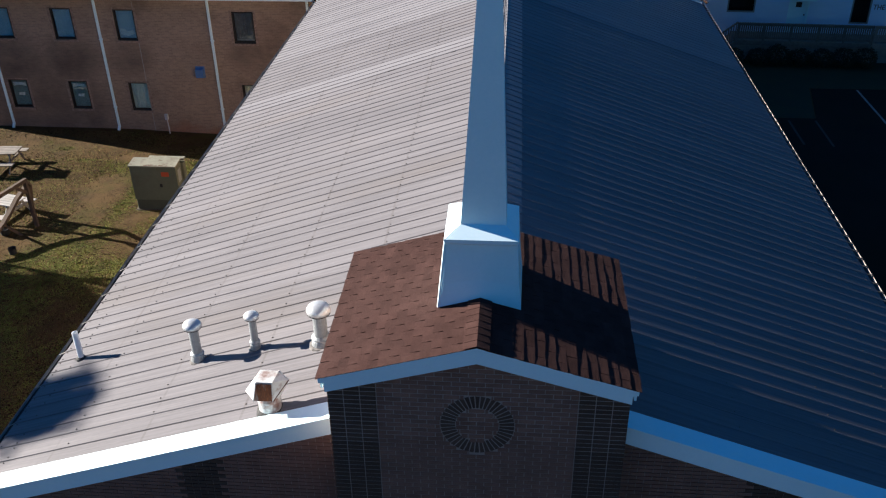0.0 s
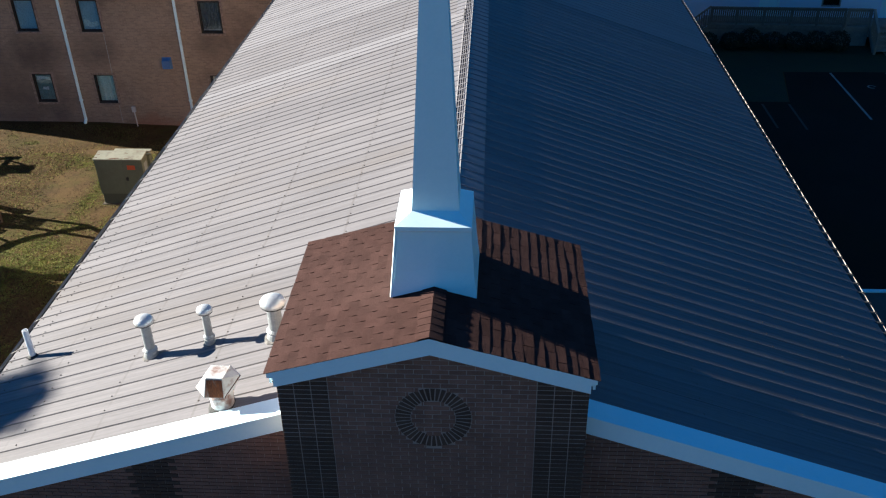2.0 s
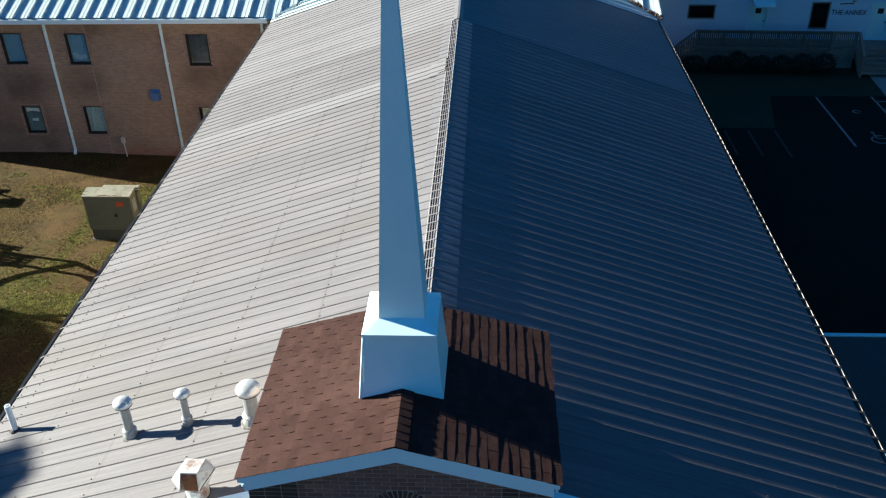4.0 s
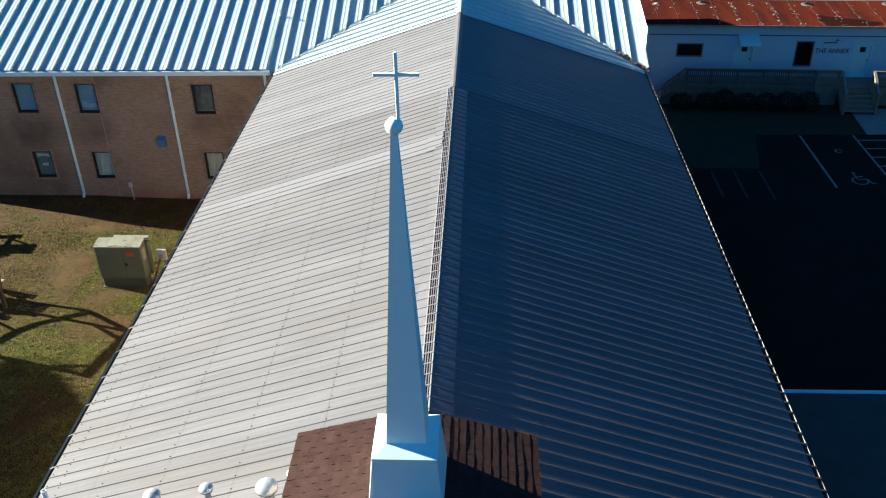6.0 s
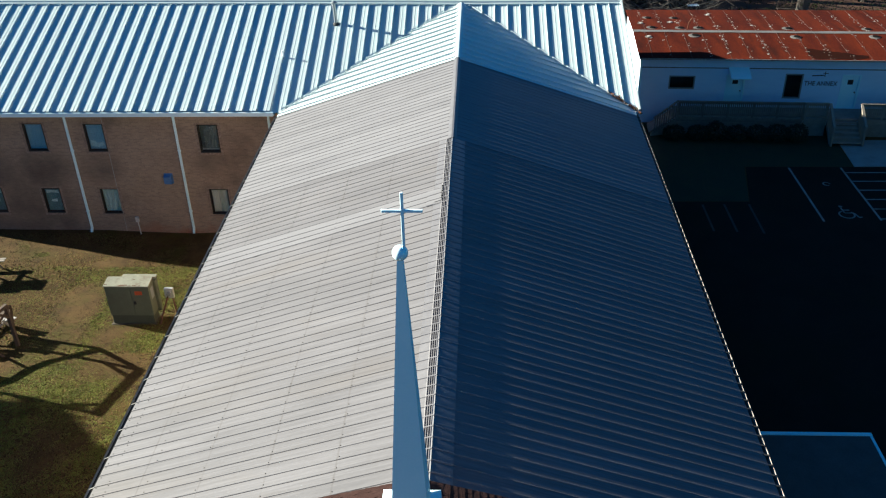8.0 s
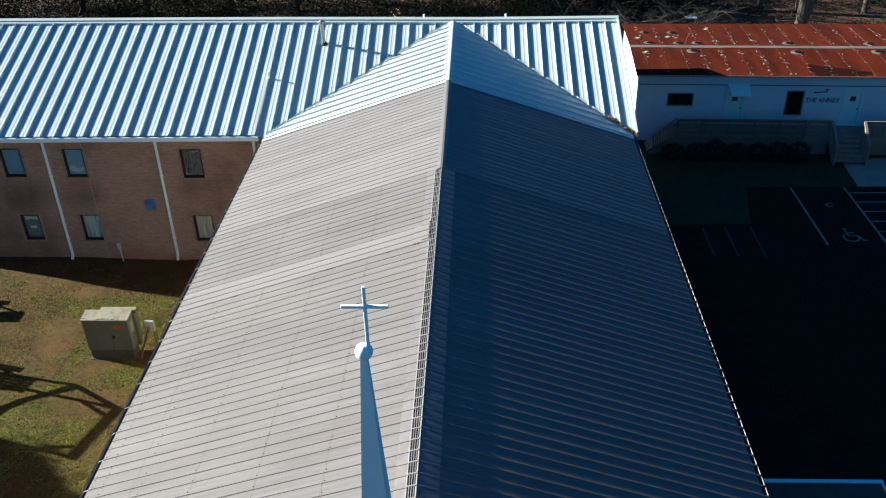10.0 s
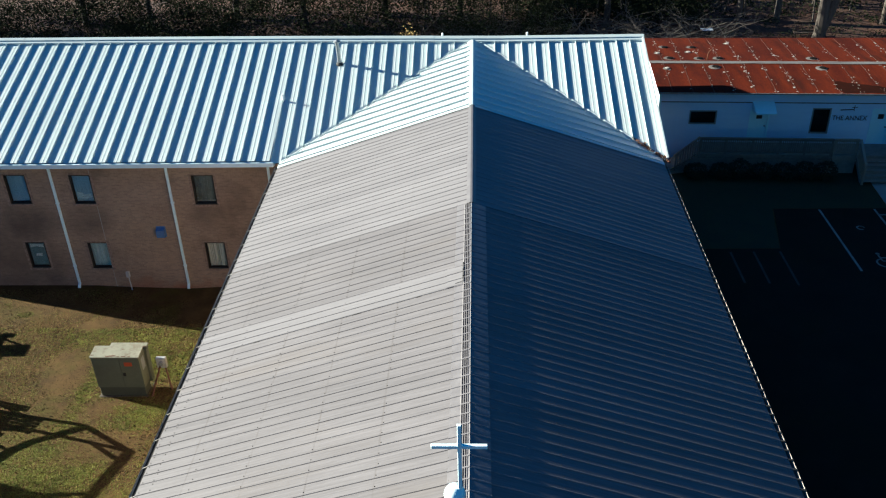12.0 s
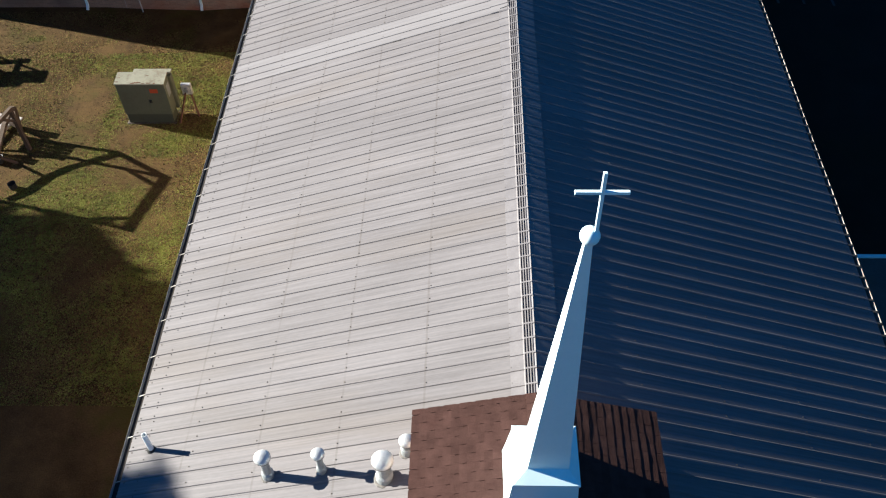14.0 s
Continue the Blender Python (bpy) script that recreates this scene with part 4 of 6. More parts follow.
def window(x0, x1, z0, z1, dress):
    y = WY + 0.012
    win = part("window", pierced(x0 + 0.003, x1 - 0.003, z0 + 0.003, z1 - 0.003, y, y + 0.13, [(x0 + 0.045, x1 - 0.045, z0 + 0.05, z1 - 0.045)]), M_FRAME, wing, "dark-framed sash window")

    def sub(name, bm, mat, label=""):
        ob = part(name, bm, mat)
        ob.parent = win
        if label:
            tagged(ob, label)
        return ob

    sub("sash", pierced(x0 + 0.046, x1 - 0.046, z0 + 0.051, z1 - 0.046, y + 0.075, y + 0.11, [(x0 + 0.075, x1 - 0.075, z0 + 0.085, z1 - 0.075)]), M_FRAME)
    g = sub("pane", box(x0 + 0.07, x1 - 0.07, y + 0.088, y + 0.094, z0 + 0.08, z1 - 0.07), M_GLASS)
    g.visible_shadow = False
    n = 60
    depth = {"full": 0.004, "drawn": 0.026, "patched": 0.004, "cream": 0.034, "blind": 0.005}[dress]
    cloth = {"cream": M_CREAM, "blind": M_BLIND, "drawn": M_DRAPEGLARE, "patched": M_TEAL if z1 < 3 else M_CURTAIN}.get(dress, M_CURTAIN)
    xa, xb = x0 + 0.04, x1 - 0.04
    lines = []
    for zz, k in ((z0 + 0.02, 1.25), ((z0 + z1) / 2, 0.9), (z1, 0.6)):
        lines.append([(xa + (xb - xa) * i / n + (0.03 * math.sin(i * 0.21) if dress == "drawn" else 0) * (z1 - zz), y + 0.155 + depth * math.sin(i * 0.83 + 2 * math.sin(i * 0.31 + x0)) * k, zz) for i in range(n + 1)])
    sub("curtain" if dress != "blind" else "blind", sheet(lines), cloth)
    if dress == "blind":
        sub("valance", box(x0 + 0.05, x1 - 0.05, y + 0.135, y + 0.145, z0 + 0.09, z0 + 0.15), M_VALANCE)
    if dress == "patched":                     # pale shapes painted for the reflections in the pane
        w, h = x1 - x0, z1 - z0
        low = ((0.12, 0.18), (0.50, 0.12), (0.84, 0.20), (0.78, 0.31), (0.46, 0.27), (0.40, 0.34), (0.15, 0.37))
        high = ((0.14, 0.74), (0.46, 0.78), (0.82, 0.74), (0.80, 0.86), (0.14, 0.88))
        mid = ((0.30, 0.42), (0.62, 0.40), (0.66, 0.52), (0.34, 0.50))
        for pts in ((low,) if z1 > 3 else (high, mid)):
            sub("folded_cloth", prism([(x0 + a * w, y + 0.125, z0 + b * h) for a, b in pts], (0, 0.008, 0)), M_DRAPEGLARE)
    # rowlock bricks round the opening, as one band a side
    for a, b, c, d in ((x0 - 0.10, x1 + 0.10, z1 + 0.004, z1 + 0.068), (x0 - 0.10, x0 - 0.004, z0, z1), (x1 + 0.004, x1 + 0.10, z0, z1)):
        sub("brick_surround", box(a, b, WY - 0.006, WY + 0.04, c, d), M_SOLDIER)
    sub("sill", box(x0 - 0.10, x1 + 0.10, WY - 0.03, WY + 0.05, z0 - 0.085, z0 + 0.002, 0.006), M_SOLDIER)


M_DRAPEGLARE = surface("teal_drape_and_glare", (0.50, 0.66, 0.66), (0.66, 0.79, 0.77), rough=0.9, scale=5, fine=40, bump=0.1)
M_VALANCE = surface("grey_valance", (0.20, 0.21, 0.21), (0.28, 0.29, 0.29), rough=0.8, scale=6, fine=40, bump=0.1)
M_SOLDIER = surface("surround_brick", (0.15, 0.108, 0.08), (0.37, 0.285, 0.22), rough=0.9, scale=9, fine=24, bump=0.4)
for w, dress in zip(WINDOWS, ("full", "full", "patched", "blind", "patched", "patched", "drawn", "cream")):
    window(*w, dress)


def downspout(x, top, bottom):
    d = part("downspout", box(x - 0.05, x + 0.05, WY - 0.085, WY - 0.012, bottom + 0.12, top, 0.008), M_WHITE, wing, "white metal downspout")
    for nm, bm in (("elbow", beam((x, WY - 0.05, bottom + 0.16), (x + 0.02, WY - 0.22, bottom + 0.03), 0.1, 0.075)),
                   ("bracket", box(x - 0.07, x + 0.07, WY - 0.09, WY - 0.002, 1.0, 1.03)), ("bracket", box(x - 0.07, x + 0.07, WY - 0.09, WY - 0.002, 4.0, 4.03)),
                   ("bracket_screw", box(x + 0.06, x + 0.09, WY - 0.11, WY - 0.06, 3.98, 4.05)), ("bracket_screw", box(x + 0.06, x + 0.09, WY - 0.11, WY - 0.06, 0.98, 1.05))):
        ob = part(nm, bm, M_WHITE)
        ob.parent = d


for x, foot in ((-21.58, 0.0), (-16.80, -0.03), (-12.07, -0.08), (-7.98, 0.0)):
    downspout(x, 5.80, foot)
part("soffit", box(WX0 - 0.2, -7.6, EY + 0.02, WY + 0.05, 5.80, 5.83), M_WHITE, wing)
part("control_joint", box(-15.226, -15.206, WY - 0.003, WY + 0.01, -0.25, 5.6), M_CONC, wing)
M_BLUEBOX = surface("blue_hood_metal", (0.075, 0.15, 0.34), (0.12, 0.21, 0.42), rough=0.5, scale=5)
hv = thing("wall_vent", (-12.80, WY, 2.62), "blue sheet metal vent hood on the brick wall", "wall vent")
part("hood", prism([(-12.95, WY, 2.86), (-12.95, WY - 0.20, 2.78), (-12.95, WY - 0.20, 2.44), (-12.95, WY, 2.42)], (0.33, 0, 0)), M_BLUEBOX, hv)
part("flange", box(-12.98, -12.59, WY - 0.014, WY - 0.002, 2.39, 2.89), M_BLUEBOX, hv)
M_PALEBOX = surface("pale_grey_enamel", (0.42, 0.42, 0.40), (0.55, 0.55, 0.53), rough=0.6, scale=5, fine=30, bump=0.05)
ub = thing("utility_riser", (-14.52, 26.72, -0.2), "small pale grey utility box on a thin conduit by the wall", "utility box")
part("conduit", rod((-14.49, 26.70, -0.30), (-14.52, 26.70, 0.58), 0.026), M_PALEBOX, ub)
part("box", box(-14.60, -14.45, 26.65, 26.76, 0.55, 0.80, 0.012), M_PALEBOX, ub)
part("foot", turned([(0.10, -0.3), (0.085, -0.12), (0.03, -0.10)], (-14.49, 26.70, 0.0), 12), M_RUST, ub)
wpipe = thing("flue_pipe", (-5.62, 32.15, 7.8), "galvanised flue pipe with a small cap on the white roof", "pipe")
fz = EZ + WS * (32.15 - EY)
part("pipe", rod((-5.62, 32.15, fz - 0.05), (-5.66, 32.15, fz + 0.98), 0.082, n=16), M_GALV, wpipe)
part("boot", turned([(0.22, -0.07), (0.19, 0.04), (0.10, 0.12)], (-5.62, 32.15, fz), 16), M_DARK, wpipe, "dark rubber boot")
part("cap", turned([(0.07, 0.98), (0.155, 1.01), (0.155, 1.04), (0.02, 1.12)], (-5.66, 32.15, fz), 16), M_GALV, wpipe)
part("brace", rod((-5.40, 32.05, fz + 0.0), (-5.62, 32.12, fz + 0.22), 0.012), M_GALV, wpipe)
for x, y, h in ((-7.72, 29.85, 0.36), (-1.25, 34.1, 0.30), (2.49, 34.1, 0.28)):
    z = EZ + WS * (y - EY) if y < WR else RZ - WS * (y - WR)
    v = thing("vent_pipe", (x, y, z), "short white vent pipe on the seamed metal roof", "pipe", "short vent pipes")
    part("pipe", rod((x, y, z - 0.05), (x, y, z + h), 0.045, n=14), M_PVC, v)
    part("boot", turned([(0.13, -0.04), (0.11, 0.02), (0.055, 0.05)], (x, y, z), 14), M_GALV, v)
part("rake_flashing", prism([(7.47, EY - 0.05, EZ + 0.11), (7.54, EY - 0.05, EZ + 0.11), (7.54, EY - 0.05, EZ - 0.12), (7.52, EY - 0.05, EZ - 0.12), (7.52, EY - 0.05, EZ + 0.08), (7.50, EY - 0.05, EZ + 0.08), (7.50, EY - 0.05, EZ - 0.01), (7.47, EY - 0.05, EZ - 0.01)], (0, WR - EY, RZ - EZ)), M_NEW, wing)
part("rake_flashing", prism([(7.46, WR, RZ + 0.06), (7.55, WR, RZ + 0.06), (7.55, WR, RZ - 0.15), (7.53, WR, RZ - 0.15), (7.53, WR, RZ + 0.03), (7.46, WR, RZ + 0.03)], (0, 8.1, -8.1 * WS)), M_NEW, wing)
# leaves gathered in the valley foot
M_LEAF = surface("dry_leaves", (0.06, 0.027, 0.012), (0.144, 0.066, 0.03), rough=0.95, scale=9, fine=30, bump=0.2)
bm = bmesh.new()
rl = random.Random(3)
for i in range(160):
    q = rl.uniform(6.2, 7.5)
    yv = EY + (RZ - EZ - SLR * q) / WS + abs(rl.gauss(0, 0.10))
    c = Vector((RX + q, yv, max(RZ - SLR * q, EZ + WS * (yv - EY)) + 0.03 + rl.uniform(0, 0.05)))
    r = rl.uniform(0.02, 0.05)
    join(bm, sheet([[(-r, -r, 0), (r, -r * 0.6, r * 0.4)], [(-r * 0.5, r, r * 0.3), (r * 0.8, r, 0)]]), Matrix.Translation(c) @ pose(0, 0, 0, rl.uniform(-40, 40), rl.uniform(-40, 40), rl.uniform(0, 360)))
tagged(part("leaf_litter", bm, M_LEAF), "dry brown leaves heaped in the roof valley", "leaves", kind="stuff")

# ---- the yard ----
M_BOX = surface("olive_enamel", (0.093, 0.105, 0.075), (0.126, 0.138, 0.102), rough=0.5, scale=2, fine=20, bump=0.05, stain=(0.09, 0.084, 0.06), stain_scale=1.5, stain_amount=0.4)
M_BOXTOP = surface("bleached_enamel", (0.185, 0.185, 0.138), (0.245, 0.243, 0.185), rough=0.6, scale=2, fine=16, bump=0.05, stain=(0.102, 0.066, 0.039), stain_scale=2.6, stain_amount=0.7)
M_DIRTYPAD = surface("dirty_concrete", (0.045, 0.037, 0.027), (0.12, 0.105, 0.083), rough=0.95, scale=2.5, fine=30, bump=0.3)
M_SILL = surface("dark_olive_enamel", (0.051, 0.057, 0.042), (0.072, 0.081, 0.06), rough=0.6, scale=2, fine=20, bump=0.05)
M_ORANGE = surface("orange_sticker", (0.372, 0.06, 0.018), (0.42, 0.084, 0.03), rough=0.5, scale=20)
tb = thing("transformer_cabinet", (-12.4, 20.1, 0.0), "olive green steel transformer cabinet with an orange warning sticker", "cabinet")
bx0, bx1, by0, by1 = -13.23, -11.54, 19.62, 20.16
part("pad", box(bx0 - 0.06, bx1 + 0.04, by0 - 0.025, by1 + 0.30, -0.12, 0.03, 0.02), M_DIRTYPAD, tb, "weathered concrete pad")
part("sill", box(bx0 + 0.03, bx1 - 0.03, by0 + 0.03, by1, 0.04, 0.44, 0.01), M_SILL, tb, "darker steel base sill")
part("body", prism([(bx0, by0 + 0.02, 0.43), (bx0, by1, 0.43), (bx0, by1, 1.82), (bx0, by0, 1.78)], (bx1 - bx0, 0, 0)), M_BOX, tb)
part("lid", prism([(bx0 - 0.02, by0 - 0.035, 1.76), (bx0 - 0.02, by0 - 0.035, 1.805), (bx0 - 0.02, by1 + 0.02, 1.865), (bx0 - 0.02, by1 + 0.02, 1.81)], (bx1 - bx0 + 0.04, 0, 0)), M_BOXTOP, tb, "sun-bleached lid")
for a, b in ((bx0 + 0.01, bx0 + 0.98), (bx0 + 0.995, bx1 - 0.01)):
    d = part("door", prism([(a, by0 + 0.005, 0.46), (a, by0 - 0.013, 1.75), (a, by0 + 0.01, 1.75), (a, by0 + 0.03, 0.46)], (b - a, 0, 0)), M_BOX, tb)
part("latch", box(bx0 + 1.03, bx0 + 1.12, by0 - 0.05, by0 - 0.006, 0.98, 1.10, 0.01), M_DARK, tb, "dark padlock latch")
part("sticker", prism([(bx0 + 1.14, by0 - 0.017, 1.40), (bx0 + 1.42, by0 - 0.017, 1.40), (bx0 + 1.42, by0 - 0.020, 1.57), (bx0 + 1.14, by0 - 0.020, 1.57)], (0, 0.004, 0)), M_ORANGE, tb, "orange warning sticker")
part("rear_body", box(bx0 + 0.55, bx1 + 0.10, by1, by1 + 0.20, 0.30, 1.70, 0.01), M_BOX, tb)
part("rear_lid", box(bx0 + 0.50, bx1 + 0.14, by1 + 0.022, by1 + 0.23, 1.79, 1.85, 0.01), M_BOXTOP, tb, "sun-bleached lid")
part("side_plate", box(bx1 + 0.001, bx1 + 0.012, by0 + 0.14, by0 + 0.40, 1.10, 1.58), M_GALV, tb, "grey louvred plate")
for k in range(4):
    part("cooling_fin", box(bx1 + 0.0, bx1 + 0.09, by1 - 0.02 + k * 0.055, by1 + 0.0 + k * 0.055, 0.4, 1.68), M_BOX, tb)
rc = random.Random(17)
for cx, cy, cw in ((0.10, 0.30, 0.05), (0.05, 0.10, 0.07), (0.62, 0.03, 0.10), (0.78, 0.06, 0.13), (0.98, 0.025, 0.07), (1.16, 0.035, 0.09), (1.38, 0.02, 0.06), (1.05, 0.40, 0.06)):
    ring = []
    for k in range(9):
        a, q = k * 0.698, rc.uniform(0.55, 1.1)
        px, py = bx0 + cx + math.cos(a) * cw * q, by0 - 0.02 + cy + math.sin(a) * cw * 0.3 * q
        ring.append((px, py, 1.806 + (py - by0 + 0.035) * 0.1 + 0.0005))
    part("rust_chip", prism(ring, (0, 0, 0.003)), M_RUST, tb, "brown rust where the paint has chipped")
M_POST = surface("red_brown_wood", (0.085, 0.038, 0.022), (0.15, 0.075, 0.045), rough=0.9, scale=6, fine=40, bump=0.3)
mp = thing("meter_pedestal", (-11.2, 20.15, 0), "pale electric meter box on two leaning brown posts", "meter")
for a, b in (((-11.40, 19.60, -0.05), (-11.08, 20.27, 1.0)), ((-10.76, 20.0, -0.05), (-10.96, 20.30, 1.0))):
    part("post", beam(a, b, 0.05, 0.05), M_POST, mp, "red-brown wooden post")
part("meter_box", box(-11.22, -10.86, 20.21, 20.35, 0.84, 1.28, 0.02), M_GALVL, mp)
part("dial", rod((-11.04, 20.21, 1.07), (-11.04, 20.13, 1.07), 0.085, n=18), M_GALV, mp, "round glass meter dial")

# swing arbour
M_TIMBER = surface("weathered_timber", (0.06, 0.042, 0.027), (0.12, 0.087, 0.06), rough=0.9, scale=6, fine=40, bump=0.3, stretch=(1, 1, 0.3))
M_SLAT = surface("flaking_white_boards", (0.312, 0.3, 0.276), (0.42, 0.408, 0.384), rough=0.75, scale=6, fine=30, bump=0.2, stain=(0.15, 0.12, 0.09), stain_scale=3.0, stain_amount=0.5)
A, B = Vector((-16.40, 18.27, 0)), Vector((-16.98, 15.85, 0))
along = (B - A).normalized()
sw = thing("timber_arbour", ((A + B) / 2).to_tuple(), "weathered timber arbour of posts with a bowed rail", "arbour")


def up(p, z):
    return (p.x, p.y, z)


part("top_beam", beam(up(A - along * 0.06, 1.80), up(B + along * 0.10, 1.80), 0.11, 0.13), M_TIMBER, sw)
for e, k in ((A, 1), (B, -1)):
    part("post", beam(up(e, -0.05), up(e, 1.78), 0.12, 0.12), M_TIMBER, sw)
    part("knee_brace", beam(up(e, 1.30), up(e + along * k * 0.48, 1.76), 0.09, 0.10), M_TIMBER, sw)
part("leaning_leg", join(beam((-16.86, 18.90, -0.05), (-16.76, 19.07, 1.22), 0.11, 0.11), beam((-16.76, 19.07, 1.20), up(A, 1.79), 0.11, 0.11)), M_TIMBER, sw)
bm = bmesh.new()
rail = ((-17.0, 16.0, 0.30), (-17.0, 16.55, 0.48), (-17.0, 17.3, 0.60), (-16.99, 17.9, 0.78), (-16.95, 18.4, 1.0), (-16.80, 19.05, 1.26))
for p, q in zip(rail, rail[1:]):
    beam(p, q, 0.15, 0.12, bm)
part("bowed_rail", bm, M_TIMBER, sw)
part("short_strut", beam((-17.0, 17.3, 0.60), (-16.62, 17.6, -0.03), 0.08, 0.08), M_TIMBER, sw)


def picnic_table(name, cx, cy, turn, label, mat):
    """A-frame picnic table built at the origin, then set down."""
    t = thing(name, (0, 0, 0), label, "picnic table")
    for k in range(5):
        part("top_board", box(-0.9, 0.9, -0.37 + 0.15 * k, -0.235 + 0.15 * k, 0.72, 0.755, 0.005), mat, t)
    for s in (-1, 1):
        for k in range(2):
            part("seat_board", box(-0.9, 0.9, s * 0.70 - 0.14 + 0.145 * k, s * 0.70 - 0.005 + 0.145 * k, 0.42, 0.455, 0.005), mat, t)
        x = 0.62 * s
        part("cross_bearer", beam((x, -0.84, 0.40), (x, 0.84, 0.40), 0.04, 0.09), mat, t)
        part("top_bearer", beam((x, -0.36, 0.68), (x, 0.36, 0.68), 0.04, 0.09), mat, t)
        for q in (-1, 1):
            part("leg", beam((x + 0.04, q * 0.72, 0), (x + 0.04, q * 0.28, 0.71), 0.04, 0.09), mat, t)
    t.matrix_basis = pose(cx, cy, 0.0, 0, 0, turn)
    return t


M_GREYWOOD = surface("bleached_boards", (0.18, 0.162, 0.138), (0.27, 0.246, 0.216), rough=0.85, scale=6, fine=40, bump=0.3, stain=(0.108, 0.09, 0.072), stain_scale=2.5)
picnic_table("picnic_table", -20.12, 22.85, 4, "bleached grey wooden picnic table on the grass", M_GREYWOOD)
picnic_table("picnic_table", -17.95, 18.85, -14, "flaking white wooden picnic table beside the arbour", M_SLAT)
for x, y, r in ((-17.22, 17.62, 0.17), (-16.30, 16.35, 0.13)):
    k = thing("pot", (x, y, 0), "black round metal pot on the bare ground", "pot", "black pots")
    part("body", turned([(r * 0.7, -0.02), (r * 0.95, 0.05), (r, 0.22), (r * 1.06, 0.24), (r * 0.9, 0.23), (r * 0.85, 0.10)], (x, y, 0), 16), M_DARK, k)
    part("handle", rod((x - r * 1.1, y, 0.2), (x + r * 1.1, y, 0.2), 0.01, n=6), M_DARK, k)

# weeds: small leaves in clumps
M_WEED = surface("weed_leaves", (0.064, 0.078, 0.0100), (0.200, 0.205, 0.0360), rough=0.8, spec=0.1, scale=1.2, fine=9, bump=0.0)
M_STRAW = surface("dead_grass", (0.088, 0.053, 0.0150), (0.170, 0.112, 0.040), rough=0.9, spec=0.1, scale=1.2, fine=9, bump=0.0)


def leaf_field(name, mat, count, inside, size, height, label, seed):
    r = random.Random(seed)
    verts, faces = [], []
    made = 0
    while made < count:
        x, y = r.uniform(-23, -7.2), r.uniform(8, 26.6)
        if r.random() > inside(x, y):
            continue
        made += 1
        z = ground_z(x, y) + 0.05 * noise.noise(Vector((x * 0.3, y * 0.3, 0)))
        a, s, h = r.uniform(0, 6.283), size * r.uniform(0.6, 1.4), height * r.uniform(0.3, 1.3)
        c, d = math.cos(a), math.sin(a)
        n = len(verts)
        verts += [(x - d * s * 0.5, y + c * s * 0.5, z), (x + d * s * 0.5, y - c * s * 0.5, z), (x + c * s + d * s * 0.3, y + d * s - c * s * 0.3, z + h), (x + c * s - d * s * 0.3, y + d * s + c * s * 0.3, z + h)]
        faces.append((n, n + 1, n + 2, n + 3))
    me = bpy.data.meshes.new(name)
    me.from_pydata(verts, [], faces)
    me.materials.append(mat)
    return tagged(new(name, me), label, "weeds", kind="stuff")


def green(x, y):
    n = noise.noise(Vector((x * 0.28, y * 0.28, 3.3))) + 0.6 * noise.noise(Vector((x * 0.9, y * 0.9, 7.7))) + 0.4 * noise.noise(Vector((x * 2.6, y * 2.6, 1.7)))
    p = 0.13 + 0.50 * max(0, n + 0.08) ** 1.3
    p *= 0.08 if y > 23.8 else 1.0
    p *= 0.6 if x < -16 else 1.0
    for cx, cy, rx, ry in ((-13.6, 16.2, 2.0, 1.6), (-13.0, 21.6, 1.7, 0.8), (-10.2, 21.3, 1.5, 1.2), (-14.3, 19.2, 1.0, 1.3), (-13.9, 18.4, 0.8, 0.8), (-11.5, 18.6, 1.6, 0.8), (-9.4, 18.6, 1.0, 1.3), (-19.4, 25.3, 0.5, 0.3), (-18.27, 24.75, 0.4, 0.25), (-19.4, 25.3, 0.5, 0.3), (-18.27, 24.75, 0.4, 0.25)):
        q = ((x - cx) / rx) ** 2 + ((y - cy) / ry) ** 2
        p += 0.5 * max(0, 1 - q) ** 0.7 * (0.75 + 0.7 * noise.noise(Vector((x * 2.2, y * 2.2, 5.5))))
    p *= 0.45 + 1.1 * min(max(0.5 + 1.6 * noise.noise(Vector((x * 5.5, y * 5.5, 2.2))), 0), 1)
    for cx, cy, rr in ((-11.0, 20.0, 1.0), (-10.4, 22.9, 0.7), (-14.6, 20.8, 0.9), (-17.0, 17.4, 1.3), (-17.2, 16.1, 1.2), (-10.4, 17.9, 0.9)):   # trodden bare earth
        p *= min(1.0, 0.15 + ((x - cx) ** 2 + (y - cy) ** 2) / rr ** 2)
    return min(max(p, 0.02), 1)


leaf_field("weeds", M_WEED, 290000, green, 0.022, 0.013, "low green weeds growing in patches", 11)
leaf_field("dead_grass", M_STRAW, 90000, lambda x, y: 0.6, 0.030, 0.012, "thin dry grass on the bare dirt", 12)

M_CLOD = surface("dark_clods", (0.014, 0.009, 0.004), (0.034, 0.022, 0.008), rough=0.95, spec=0.1, scale=2.0, fine=12, bump=0.0)
leaf_field("fallen_leaves", M_CLOD, 34000, lambda x, y: 0.35 + 0.5 * noise.noise(Vector((x * 0.5, y * 0.5, 9.1))), 0.030, 0.026, "dark rotted leaves and clods scattered on the dirt", 13)

